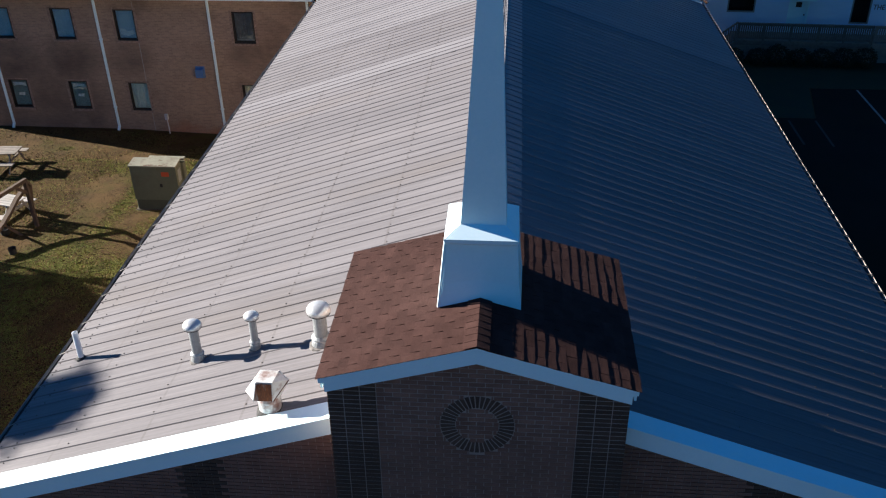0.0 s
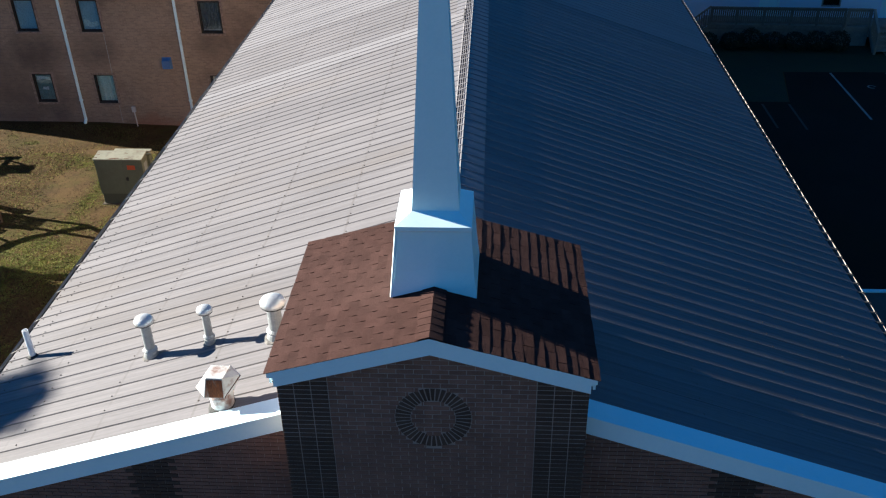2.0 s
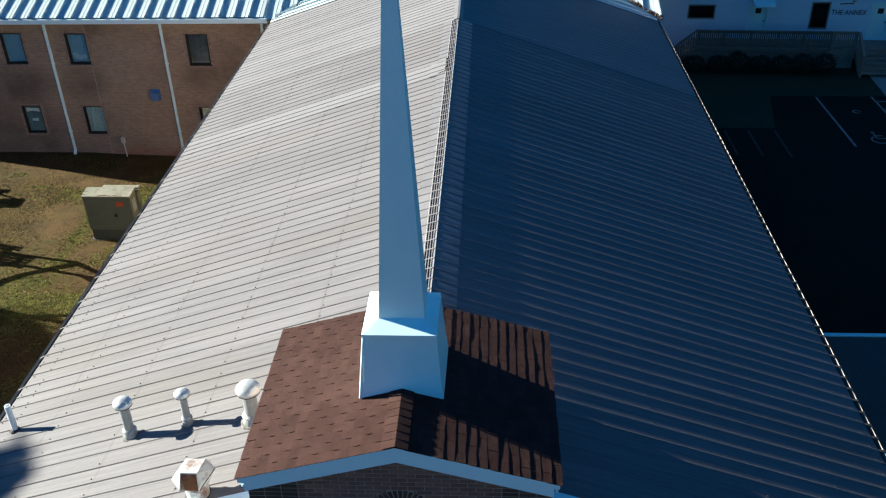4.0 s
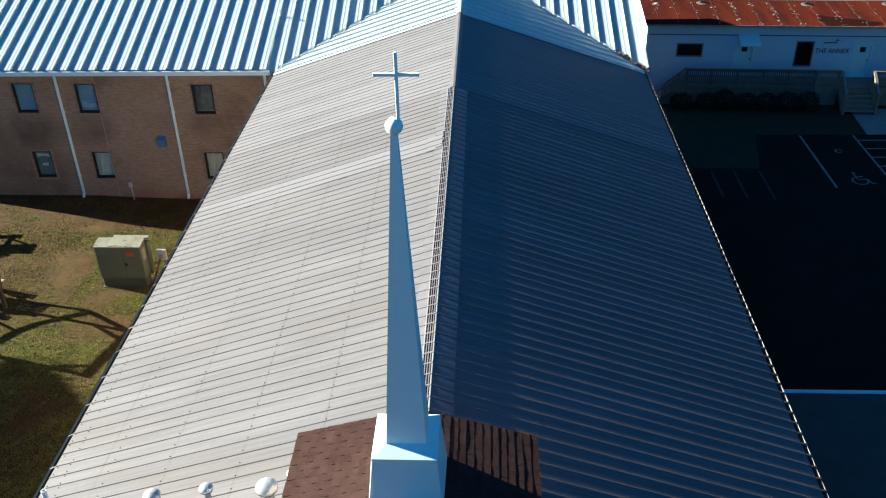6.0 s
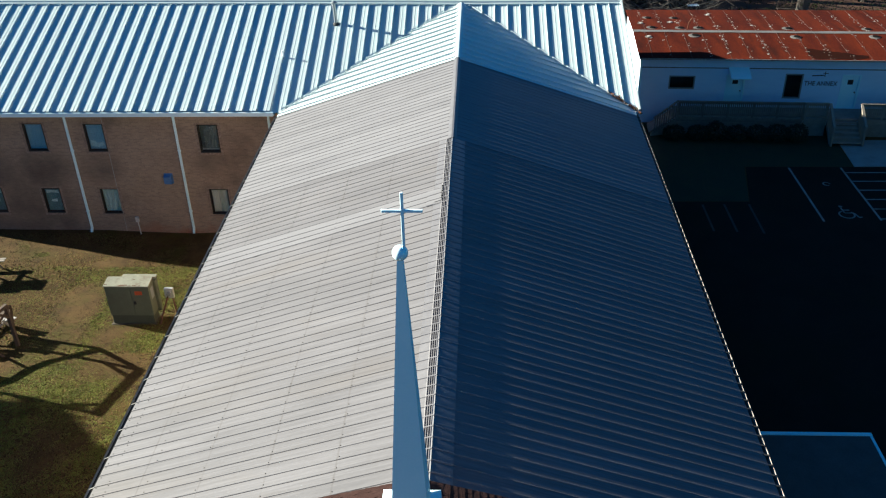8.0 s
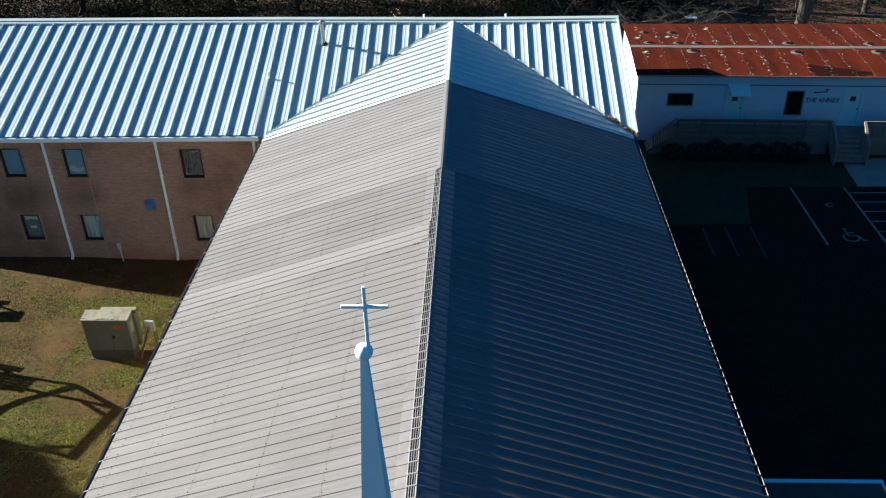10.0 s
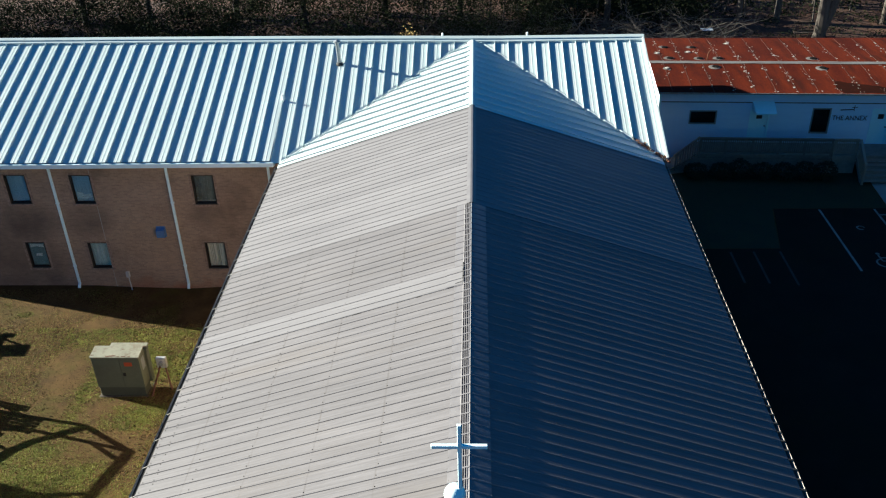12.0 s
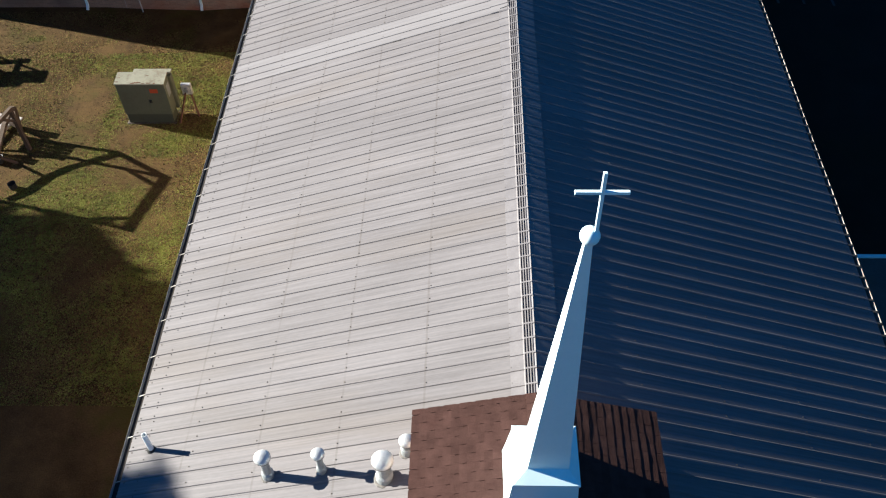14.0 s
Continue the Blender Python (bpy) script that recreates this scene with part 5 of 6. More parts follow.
# ---- car park ----
GZ = -0.31
M_LINE = surface("worn_white_line", (0.16, 0.16, 0.16), (0.34, 0.34, 0.34), rough=0.9, scale=3, fine=20, bump=0.1, stain=(0.06, 0.06, 0.06), stain_scale=1.5, stain_amount=0.8)
M_BLUEWALK = surface("pale_concrete", (0.22, 0.22, 0.21), (0.32, 0.32, 0.31), rough=0.9, scale=1.5, fine=40, bump=0.2)
# the unseen part before the church is added to dim the ground's bounced light
tagged(part("car_park", prism([(-60, -60, GZ + 0.012), (60, -60, GZ + 0.012), (60, 33.95, GZ + 0.012), (14.65, 33.95, GZ + 0.012), (13.9, 30.2, GZ + 0.012), (7.2, 30.2, GZ + 0.012), (7.2, -4, GZ + 0.012), (4.2, -20, GZ + 0.012), (-60, -22, GZ + 0.012)], (0, 0, -0.05)), M_ASPHALT), "dark worn asphalt car park, with unseen asphalt added before the church", "car park", kind="structure")
tagged(part("pavement", prism([(20.35, 37.2, GZ + 0.03), (20.15, 33.97, GZ + 0.03), (40, 33.97, GZ + 0.03), (40, 36.9, GZ + 0.03)], (0, 0, -0.06)), M_BLUEWALK), "pale concrete walkway", "pavement", kind="structure")
lines = []
for x, y0, y1 in ((16.80, 28.3, 33.85), (19.42, 28.4, 33.85), (11.60, 27.4, 29.9), (12.63, 27.35, 29.95), (13.80, 27.2, 29.95), (22.1, 28.4, 33.85), (24.8, 28.4, 33.85)):
    lines.append((x - 0.05, x + 0.05, y0, y1))
for k in range(6):
    lines.append((19.47, 22.05, 28.5 + k * 0.95, 28.58 + k * 0.95))
M_FAINT = surface("faded_line", (0.02, 0.02, 0.021), (0.06, 0.06, 0.06), rough=0.9, scale=3, fine=20, bump=0.1, stain=(0.02, 0.02, 0.02), stain_scale=1.5, stain_amount=0.8)
for x0, x1, y0, y1 in lines:
    ln = tagged(part("painted_line", box(x0, x1, y0, y1, GZ + 0.010, GZ + 0.016), M_FAINT if x1 < 14 else M_LINE), "worn white painted parking line on asphalt", "painted line", "parking lines")
# wheelchair sign: ring, back, head, foot
ws = thing("wheelchair_sign", (18.1, 29.1, GZ + 0.012), "worn white wheelchair sign painted on asphalt", "painted sign")


def flat_ring(cx, cy, r0, r1, a0, a1):
    n = 24
    t = [a0 + (a1 - a0) * i / n for i in range(n + 1)]
    return sheet([[(cx + r * math.cos(radians(a)), cy + r * math.sin(radians(a)), GZ + 0.018) for a in t] for r in (r0, r1)])


part("wheel", flat_ring(18.05, 28.95, 0.30, 0.38, 110, 400), M_LINE, ws)
part("head", flat_ring(18.0, 29.72, 0.0, 0.09, 0, 360), M_LINE, ws)
for a, b in (((17.98, 29.6), (18.0, 29.1)), ((18.0, 29.1), (18.42, 29.1)), ((18.42, 29.1), (18.52, 28.68)), ((18.0, 29.38), (18.3, 29.38)), ((18.52, 28.68), (18.68, 28.72))):
    part("stroke", beam((*a, GZ + 0.015), (*b, GZ + 0.015), 0.075, 0.006), M_LINE, ws)
part("far_mark", flat_ring(18.12, 32.05, 0.12, 0.2, 0, 300), M_LINE, ws)

# entrance canopy beside the church
cn = thing("entrance_canopy", (9.8, 9.5, GZ), "dark flat entrance canopy edged with white trim", "canopy")
M_TAR = surface("dark_roofing_felt", (0.05, 0.049, 0.047), (0.09, 0.088, 0.085), rough=0.9, scale=1.2, fine=30, bump=0.2)
part("deck", box(7.05, 12.2, 7.4, 11.6, 2.0, 2.12), M_TAR, cn)
part("trim", box(7.05, 12.28, 11.6, 11.72, 1.9, 2.16, 0.01), M_WHITE, cn, "white edge trim")
part("trim", box(12.2, 12.28, 7.4, 11.6, 1.9, 2.14, 0.01), M_WHITE, cn, "white edge trim")
part("trim", box(7.05, 12.28, 7.3, 7.4, 1.9, 2.14, 0.01), M_WHITE, cn, "white edge trim")
for y in (7.6, 11.4):
    part("post", box(12.0, 12.12, y - 0.06, y + 0.06, GZ - 0.02, 2.0, 0.01), M_WHITE, cn)

# the shade before the annex is put into the lawn's dark colour
M_LAWN = surface("shade_dark_lawn", (0.012, 0.018, 0.007), (0.030, 0.036, 0.014), rough=0.95, scale=1.0, fine=14, bump=0.6, bump_scale=20)
tagged(part("lawn", prism([(7.3, 30.25, GZ + 0.004), (13.88, 30.25, GZ + 0.004), (14.6, 34.0, GZ + 0.004), (20.1, 34.0, GZ + 0.004), (20.3, 37.6, GZ + 0.004), (20.3, 39.7, GZ + 0.004), (7.3, 39.7, GZ + 0.004)], (0, 0, -0.03)), M_LAWN), "lawn before the annex, coloured dark for its shade", "lawn", kind="structure")

# ---- annex ----
before = set(scene.objects)
annex = thing("annex_building", (18, 44, GZ), "long white-sided annex with a rusty low metal roof", "building")
M_SIDING = surface("white_siding", (0.64, 0.72, 0.90), (0.72, 0.80, 0.96), rough=0.6, scale=1.2, fine=20, bump=0.05, stretch=(1, 1, 3))
M_RUSTROOF = surface("rusty_roofing", (0.028, 0.0030, 0.0010), (0.085, 0.0125, 0.0022), rough=0.95, spec=0.08, scale=0.9, fine=14, bump=0.2,
                     stain=(0.0180, 0.0045, 0.0024), stain_scale=1.1, stain_amount=0.7, stretch=(1.4, 0.3, 1))
M_DARKRUST = surface("dark_rust", (0.0096, 0.0024, 0.0012), (0.0204, 0.0048, 0.0018), rough=0.95, spec=0.05, scale=1.5, fine=14, bump=0.2)
M_BAND = surface("shadow_line_trim", (0.10, 0.105, 0.11), (0.17, 0.175, 0.18), rough=0.7, scale=2)
M_SEAMRUST = surface("pale_rusty_seam", (0.021, 0.0036, 0.0024), (0.085, 0.026, 0.0120), rough=0.8, scale=1.6, fine=22, bump=0.1)
M_RIDGE = surface("grey_ridge_coating", (0.09, 0.087, 0.084), (0.168, 0.162, 0.159), rough=0.7, scale=2.5, fine=20, bump=0.2, stain=(0.06, 0.03, 0.021), stain_scale=1.5, stain_amount=0.7, stretch=(0.3, 2, 1))
M_PEEL = surface("peeling_silver", (0.216, 0.204, 0.186), (0.396, 0.378, 0.348), rough=0.6, scale=5, fine=30, bump=0.2, stain=(0.15, 0.06, 0.03), stain_scale=4)
AX0, AX1, AY0, AY1, ARY, AZE, AZR = 9.85, 34.0, 39.8, 48.3, 43.70, 3.56, 3.74
HOLES = [(11.48, 12.90, 1.73, 2.51), (17.74, 18.70, 1.27, 2.70), (14.68, 15.52, 0.72, 2.55), (20.84, 21.66, 0.72, 2.60), (26.0, 27.3, 1.7, 2.5)]
part("wall", pierced(AX0, AX1, GZ - 0.1, AZE, AY0, AY0 + 0.15, HOLES), M_SIDING, annex)
part("wall", box(AX0, AX1, AY1 - 0.15, AY1, GZ - 0.1, AZE), M_SIDING, annex)
part("end_wall", prism([(AX0, AY0 + 0.15, GZ - 0.1), (AX0, AY1 - 0.15, GZ - 0.1), (AX0, AY1 - 0.15, AZE), (AX0, ARY, AZR - 0.02), (AX0, AY0 + 0.15, AZE)], (0.15, 0, 0)), M_SIDING, annex)
part("end_wall", prism([(AX1, AY0 + 0.15, GZ - 0.1), (AX1, AY1 - 0.15, GZ - 0.1), (AX1, AY1 - 0.15, AZE), (AX1, ARY, AZR - 0.02), (AX1, AY0 + 0.15, AZE)], (-0.15, 0, 0)), M_SIDING, annex)
part("inner_wall", box(AX0 + 0.2, AX1 - 0.2, AY0 + 1.3, AY0 + 1.35, GZ, AZE), M_SHADE, annex)
part("corner_trim", box(AX0 - 0.02, AX0 + 0.08, AY0 - 0.03, AY0 - 0.002, GZ, AZE - 0.02), M_WHITE, annex)
# trim coloured dark to draw the shadow line across the wall
part("band_trim", box(AX0 + 0.1, 14.62, AY0 - 0.025, AY0 - 0.003, 2.95, 3.0), M_BAND, annex)
part("band_trim", box(15.72, AX1, AY0 - 0.025, AY0 - 0.003, 2.95, 3.0), M_BAND, annex)
for s in (-1, 1):
    ye = AY0 - 0.28 if s < 0 else AY1 + 0.28
    bm = prism([(AX0 - 0.12, ARY, AZR + 0.03), (AX0 - 0.12, ye, AZE + 0.02), (AX0 - 0.12, ye, AZE - 0.03), (AX0 - 0.12, ARY, AZR - 0.02)], (AX1 - AX0 + 0.24, 0, 0))
    if s > 0:                                  # the rear slope widens along the building
        for v in bm.verts:
            if v.co.y > ARY + 1 and v.co.x > AX0 + 1:
                v.co.y += 0.4
                v.co.z -= 0.015
    rf = part("roof", bm, M_RUSTROOF, annex, "rust-red sheet metal roof with peeling coating")
    k = 0
    x = AX0 + 0.6
    while x < AX1:
        q = beam((x, ARY + s * 0.12, AZR + 0.03), (x, ye, AZE + 0.025), 0.022, 0.012)
        ob = part("seam", q, M_SEAMRUST)
        ob.parent = rf
        x += 1.06
    # flakes of the old coating
    rp = random.Random(20 + s)
    bm = bmesh.new()
    for i in range(300):
        fx = AX0 + 0.6 + 1.06 * rp.randrange(0, 22) + rp.gauss(0, 0.10)
        fy = ARY + s * rp.uniform(0.3, 4.1)
        fz = AZR + (AZE - AZR) * abs(fy - ARY) / abs(ye - ARY) + 0.037
        a, b = rp.uniform(0.012, 0.06), rp.uniform(0.01, 0.05) * (2.2 if rp.random() < 0.3 else 1.0)
        join(bm, sheet([[(-a, -b, 0), (a, -b * 0.5, 0)], [(-a * 0.6, b, 0), (a * 0.9, b, 0)]]), Matrix.Translation((fx, fy, fz)))
    ob = part("peeling_coating", bm, M_PEEL)
    ob.parent = rf
    tagged(ob, "pale flakes of old roof coating", kind="stuff")
part("ridge_strip", sheet([[(AX0 - 0.12 + (AX1 - AX0 + 0.24) * i / 60, ARY + d + 0.05 * noise.noise(Vector((i * 0.7, d, 0))), AZR + 0.06 - abs(d) * 0.06) for i in range(61)] for d in (-0.2, 0, 0.2)]), M_RIDGE, annex, "silver coated ridge strip")
# broad dark patch above the eave
bm = bmesh.new()
edge = [(18.95 + 0.16 * i, 41.22 - 0.055 * i + 0.16 * noise.noise(Vector((i * 0.35, 3.1, 0))) - (0.25 if i == 0 else 0.0)) for i in range(20)]
face = [bm.verts.new((x, y, AZR + 0.03 + (AZE - AZR) * (ARY - y) / 4.18 + 0.006)) for x, y in edge + [(21.9, 39.85), (21.2, 39.65), (19.1, 39.66), (18.86, 40.2)]]
bm.faces.new(face)
part("damp_patch", bm, M_DARKRUST, annex, "broad dark patch on the rusty sheets")
part("gutter_edge", box(AX0 - 0.12, AX1, AY0 - 0.30, AY0 - 0.281, AZE - 0.05, AZE + 0.03), M_PEEL, annex)
M_PITCH = surface("black_pitch", (0.004, 0.004, 0.004), (0.010, 0.009, 0.009), rough=1.0, spec=0.05)
M_TARPATCH = surface("roof_tar", (0.066, 0.06, 0.057), (0.144, 0.135, 0.126), rough=0.8, scale=6, fine=30, bump=0.3)
for x, y, r in ((10.85, 46.62, 0.32), (12.45, 46.6, 0.32), (12.1, 45.66, 0.2), (10.87, 44.44, 0.32), (12.52, 44.41, 0.3), (13.6, 44.45, 0.32), (10.33, 45.4, 0.2), (10.53, 42.8, 0.2), (13.15, 43.06, 0.34), (18.72, 44.47, 0.34), (18.82, 42.95, 0.32), (23.18, 44.44, 0.3), (23.2, 43.08, 0.32), (14.58, 47.4, 0.2)):
    z = AZR - (AZR - AZE) * abs(y - ARY) / 4.3 + 0.03
    v = thing("roof_vent", (x, y, z), "low dark roof vent set in grey tar", "roof vent", "annex roof vents")
    part("tar_patch", turned([(r * 1.08, -0.03), (r * 0.95, 0.008), (r * 0.7, 0.015)], (x, y, z), 14), M_TARPATCH, v, "grey tar patch")
    part("vent", turned([(r * 0.55, 0.0), (r * 0.6, 0.035), (r * 0.5, 0.055), (r * 0.1, 0.06)], (x + r * 0.2, y, z), 12), M_PITCH if r > 0.22 else M_PEEL, v)
pp = thing("vent_pipe", (12.94, 44.25, AZR), "thin bent rusty vent pipe", "pipe")
part("pipe", join(rod((12.94, 44.25, AZR - 0.05), (12.98, 44.25, AZR + 0.42), 0.03, n=8), rod((12.98, 44.25, AZR + 0.40), (13.13, 44.25, AZR + 0.62), 0.03, n=8)), M_RUST, pp)


def annex_opening(x0, x1, z0, z1, kind):
    if kind == "window":
        w = part("window", pierced(x0 + 0.003, x1 - 0.003, z0 + 0.003, z1 - 0.003, AY0 - 0.02, AY0 + 0.06, [(x0 + 0.07, x1 - 0.07, z0 + 0.07, z1 - 0.07)]), M_GALV, annex, "dark window with a grey metal frame")
        g = part("pane", box(x0 + 0.07, x1 - 0.07, AY0 + 0.02, AY0 + 0.026, z0 + 0.07, z1 - 0.07), M_GLASS)
        g.parent = w
        g.visible_shadow = False
    else:
        d = part("door", pierced(x0 + 0.01, x1 - 0.01, z0, z1 - 0.01, AY0 + 0.03, AY0 + 0.075, [((x0 + x1) / 2 - 0.15, (x0 + x1) / 2 + 0.15, z1 - 0.50, z1 - 0.22)]), M_WHITE, annex, "white door with a small square pane")
        for nm, bm, mt in (("pane", box((x0 + x1) / 2 - 0.15, (x0 + x1) / 2 + 0.15, AY0 + 0.05, AY0 + 0.055, z1 - 0.50, z1 - 0.22), M_DARK),
                           ("handle", rod((x1 - 0.1, AY0 + 0.03, z0 + 0.95), (x1 - 0.1, AY0 - 0.04, z0 + 0.95), 0.035, n=10), M_DARK),
                           ("frame", pierced(x0 - 0.09, x1 + 0.09, z0, z1 + 0.09, AY0 - 0.025, AY0 - 0.003, [(x0 + 0.01, x1 - 0.01, z0 - 0.1, z1 - 0.01)]), M_WHITE)):
            ob = part(nm, bm, mt)
            ob.parent = d


for h, k in zip(HOLES, ("window", "window", "door", "door", "window")):
    annex_opening(*h, k)
aw = thing("door_awning", (15.16, 39.4, 2.6), "small white metal awning over the annex door", "awning")
part("sheet", prism([(14.62, AY0 - 0.005, 3.02), (15.72, AY0 - 0.005, 3.02), (15.76, AY0 - 0.72, 2.62), (14.74, AY0 - 0.72, 2.62)], (0, 0, 0.03)), M_WHITE, aw)
part("front_lip", box(14.74, 15.76, AY0 - 0.735, AY0 - 0.72, 2.575, 2.65), M_WHITE, aw)
for x in (14.66, 15.70):
    part("side_panel", prism([(x, AY0 - 0.01, 3.0), (x, AY0 - 0.01, 2.6), (x + 0.05, AY0 - 0.70, 2.6)], (0.015, 0, 0)), M_WHITE, aw)
M_INK = surface("black_letters", (0.01, 0.01, 0.012), (0.02, 0.02, 0.022), rough=0.5, scale=20)
sg = thing("annex_sign", (19.67, AY0, 2.2), "dark lettering fixed to the white wall", "sign")
cu = bpy.data.curves.new("letters", "FONT")
cu.body, cu.size, cu.extrude, cu.align_x = "THE ANNEX", 0.37, 0.008, "CENTER"
cu.materials.append(M_INK)
tx = new("letters", cu)
tx.parent = sg
tx.matrix_parent_inverse = Matrix.Translation(sg.location).inverted()
tx.matrix_basis = pose(19.67, AY0 - 0.012, 2.04, 90, 0, 0) @ Matrix.Diagonal((0.86, 1, 1, 1))
part("emblem", join(join(box(19.80, 19.83, AY0 - 0.02, AY0 - 0.004, 2.56, 2.86), box(19.70, 19.98, AY0 - 0.02, AY0 - 0.004, 2.74, 2.77)), beam((19.14, AY0 - 0.012, 2.60), (19.78, AY0 - 0.012, 2.64), 0.016, 0.05)), M_INK, sg, "dark cross-shaped emblem")

# deck, rails and steps
M_DECK = surface("grey_deck_boards", (0.15, 0.135, 0.115), (0.25, 0.23, 0.20), rough=0.85, scale=3, fine=30, bump=0.2)
# two rail tones: shade on the left run and sun at right, put into colour
M_SHADERAIL = surface("shaded_rail", (0.10, 0.092, 0.08), (0.19, 0.175, 0.15), rough=0.85, scale=4, fine=30, bump=0.1)
M_SUNRAIL = surface("sunlit_rail", (0.192, 0.168, 0.135), (0.276, 0.246, 0.204), rough=0.7, scale=4, fine=30, bump=0.1)
dk = thing("wooden_deck", (16, 39, GZ), "raised wooden deck with pale railings before the annex", "deck")
part("floor", box(11.8, 32, 38.3, 39.78, 0.62, 0.72), M_DECK, dk)
for a, b, M_R in ((11.88, 18.62, M_SHADERAIL), (18.66, 19.88, M_SUNRAIL), (21.55, 32.0, M_SUNRAIL)):
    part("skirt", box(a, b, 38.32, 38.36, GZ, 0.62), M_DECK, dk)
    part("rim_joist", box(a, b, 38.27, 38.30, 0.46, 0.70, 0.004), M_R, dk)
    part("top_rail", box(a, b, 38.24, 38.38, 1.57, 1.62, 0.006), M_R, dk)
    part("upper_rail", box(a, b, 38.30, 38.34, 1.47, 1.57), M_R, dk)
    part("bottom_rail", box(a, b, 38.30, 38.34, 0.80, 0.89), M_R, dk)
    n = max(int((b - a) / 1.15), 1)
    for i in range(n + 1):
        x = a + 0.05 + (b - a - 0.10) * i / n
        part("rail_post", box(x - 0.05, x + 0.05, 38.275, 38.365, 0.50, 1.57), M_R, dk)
    x = a + 0.12
    bal = mesh_of(box(-0.034, 0.034, 0, 0.036, 0.82, 1.50), "baluster", M_R)
    while x < b - 0.05:
        piece("baluster", bal, dk, pose(x - 16, 38.262 - 39, -GZ))
        x += 0.105
st_ = thing("wooden_steps", (20.75, 37.8, GZ), "pale wooden steps up to the deck", "steps")
for k in range(5):
    zt = 0.72 - 0.172 * (k + 1) + 0.02
    part("tread", box(19.98, 21.5, 38.3 - 0.26 * (k + 1), 38.3 - 0.26 * k + 0.03, zt - 0.04, zt, 0.005), M_SUNRAIL, st_)
    part("riser", box(20.0, 21.48, 38.3 - 0.26 * k - 0.01, 38.3 - 0.26 * k + 0.012, zt, zt + 0.12), M_DECK, st_)
for x in (19.93, 21.55):
    part("stringer", prism([(x - 0.03, 38.3, 0.66), (x - 0.03, 36.95, GZ), (x - 0.03, 37.3, GZ), (x - 0.03, 38.3, 0.30)], (0.06, 0, 0)), M_SUNRAIL, st_)
    part("handrail", beam((x, 38.3, 1.60), (x, 37.0, 0.80), 0.13, 0.05), M_SUNRAIL, st_)
    part("lower_handrail", beam((x, 38.3, 1.44), (x, 37.05, 0.66), 0.04, 0.10), M_SUNRAIL, st_)
    part("newel", box(x - 0.05, x + 0.05, 36.95, 37.05, GZ - 0.02, 0.78), M_SUNRAIL, st_)
    for q in range(7):
        yy = 38.14 - 0.155 * q
        zb = 0.70 - 0.66 * (38.3 - yy)
        part("baluster", box(x - 0.02, x + 0.02, yy - 0.02, yy + 0.02, zb - 0.05, zb + 0.72), M_SUNRAIL, st_)
rp_ = thing("access_ramp", (11.3, 38.4, GZ), "wooden side ramp with slanting railing", "ramp")
part("boards", prism([(11.8, 38.3, 0.7), (10.4, 37.9, GZ + 0.25), (10.4, 39.0, GZ + 0.25), (11.8, 39.5, 0.7)], (0, 0, -0.06)), M_DECK, rp_)
part("rail", beam((11.88, 38.3, 1.64), (10.6, 37.9, 0.75), 0.09, 0.06), M_SHADERAIL, rp_)
part("side_skirt", prism([(11.88, 38.31, 0.62), (10.5, 37.9, GZ + 0.2), (10.5, 37.9, GZ - 0.02), (11.88, 38.31, GZ - 0.02)], (0, 0.04, 0)), M_DECK, rp_)
for k in range(10):
    x, y, z = 11.82 - 0.125 * k, 38.28 - 0.039 * k, 1.60 - 0.087 * k
    part("baluster", box(x - 0.025, x + 0.025, y - 0.02, y + 0.02, z - 0.95, z), M_SHADERAIL, rp_)

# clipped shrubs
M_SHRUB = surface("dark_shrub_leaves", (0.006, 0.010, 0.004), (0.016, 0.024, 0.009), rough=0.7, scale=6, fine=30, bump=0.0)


def shrub(x, y, r, h, seed):
    s = thing("shrub", (x, y, GZ), "dark green clipped shrub beside the deck", "shrub", "shrubs along the deck")
    rs = random.Random(seed)
    bm = bmesh.new()
    for k in range(3):
        rod((x, y, GZ - 0.03), (x + rs.uniform(-0.3, 0.3) * r, y + rs.uniform(-0.3, 0.3) * r, GZ + h * 0.6), 0.03, 0.012, 6, bm)
    part("stem", bm, M_TIMBER, s)
    verts, faces = [], []
    for i in range(700):
        v = Vector((rs.gauss(0, 1), rs.gauss(0, 1), rs.gauss(0, 1))).normalized() * rs.uniform(0.75, 1.06)
        c = Vector((x + v.x * r, y + v.y * r * 0.8, GZ + h * 0.5 + v.z * h * 0.5))
        u = Vector((rs.gauss(0, 1), rs.gauss(0, 1), rs.gauss(0, 1))).normalized() * 0.06
        w = u.orthogonal().normalized() * 0.04
        n = len(verts)
        verts += [tuple(c - u), tuple(c + w), tuple(c + u), tuple(c - w)]
        faces.append((n, n + 1, n + 2, n + 3))
    me = bpy.data.meshes.new("foliage")
    me.from_pydata(verts, [], faces)
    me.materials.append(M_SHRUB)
    f = new("foliage", me)
    f.parent = s
    f.matrix_parent_inverse = Matrix.Translation(s.location).inverted()


for i, (x, h) in enumerate(((11.70, 0.82), (12.99, 0.84), (13.94, 1.09), (15.06, 0.88), (16.13, 0.90), (17.15, 0.98), (18.21, 1.03))):
    shrub(x, 37.5, 0.60, h, i)
# the annex stands a little askew to the church
ASKEW = Matrix.Translation((AX0, AY0, 0)) @ pose(0, 0, 0, 0, 0, -3.0) @ Matrix.Translation((-AX0, -AY0, 0))
for ob in scene.objects:
    if ob not in before and ob.parent is None:
        ob.matrix_basis = ASKEW @ ob.matrix_basis

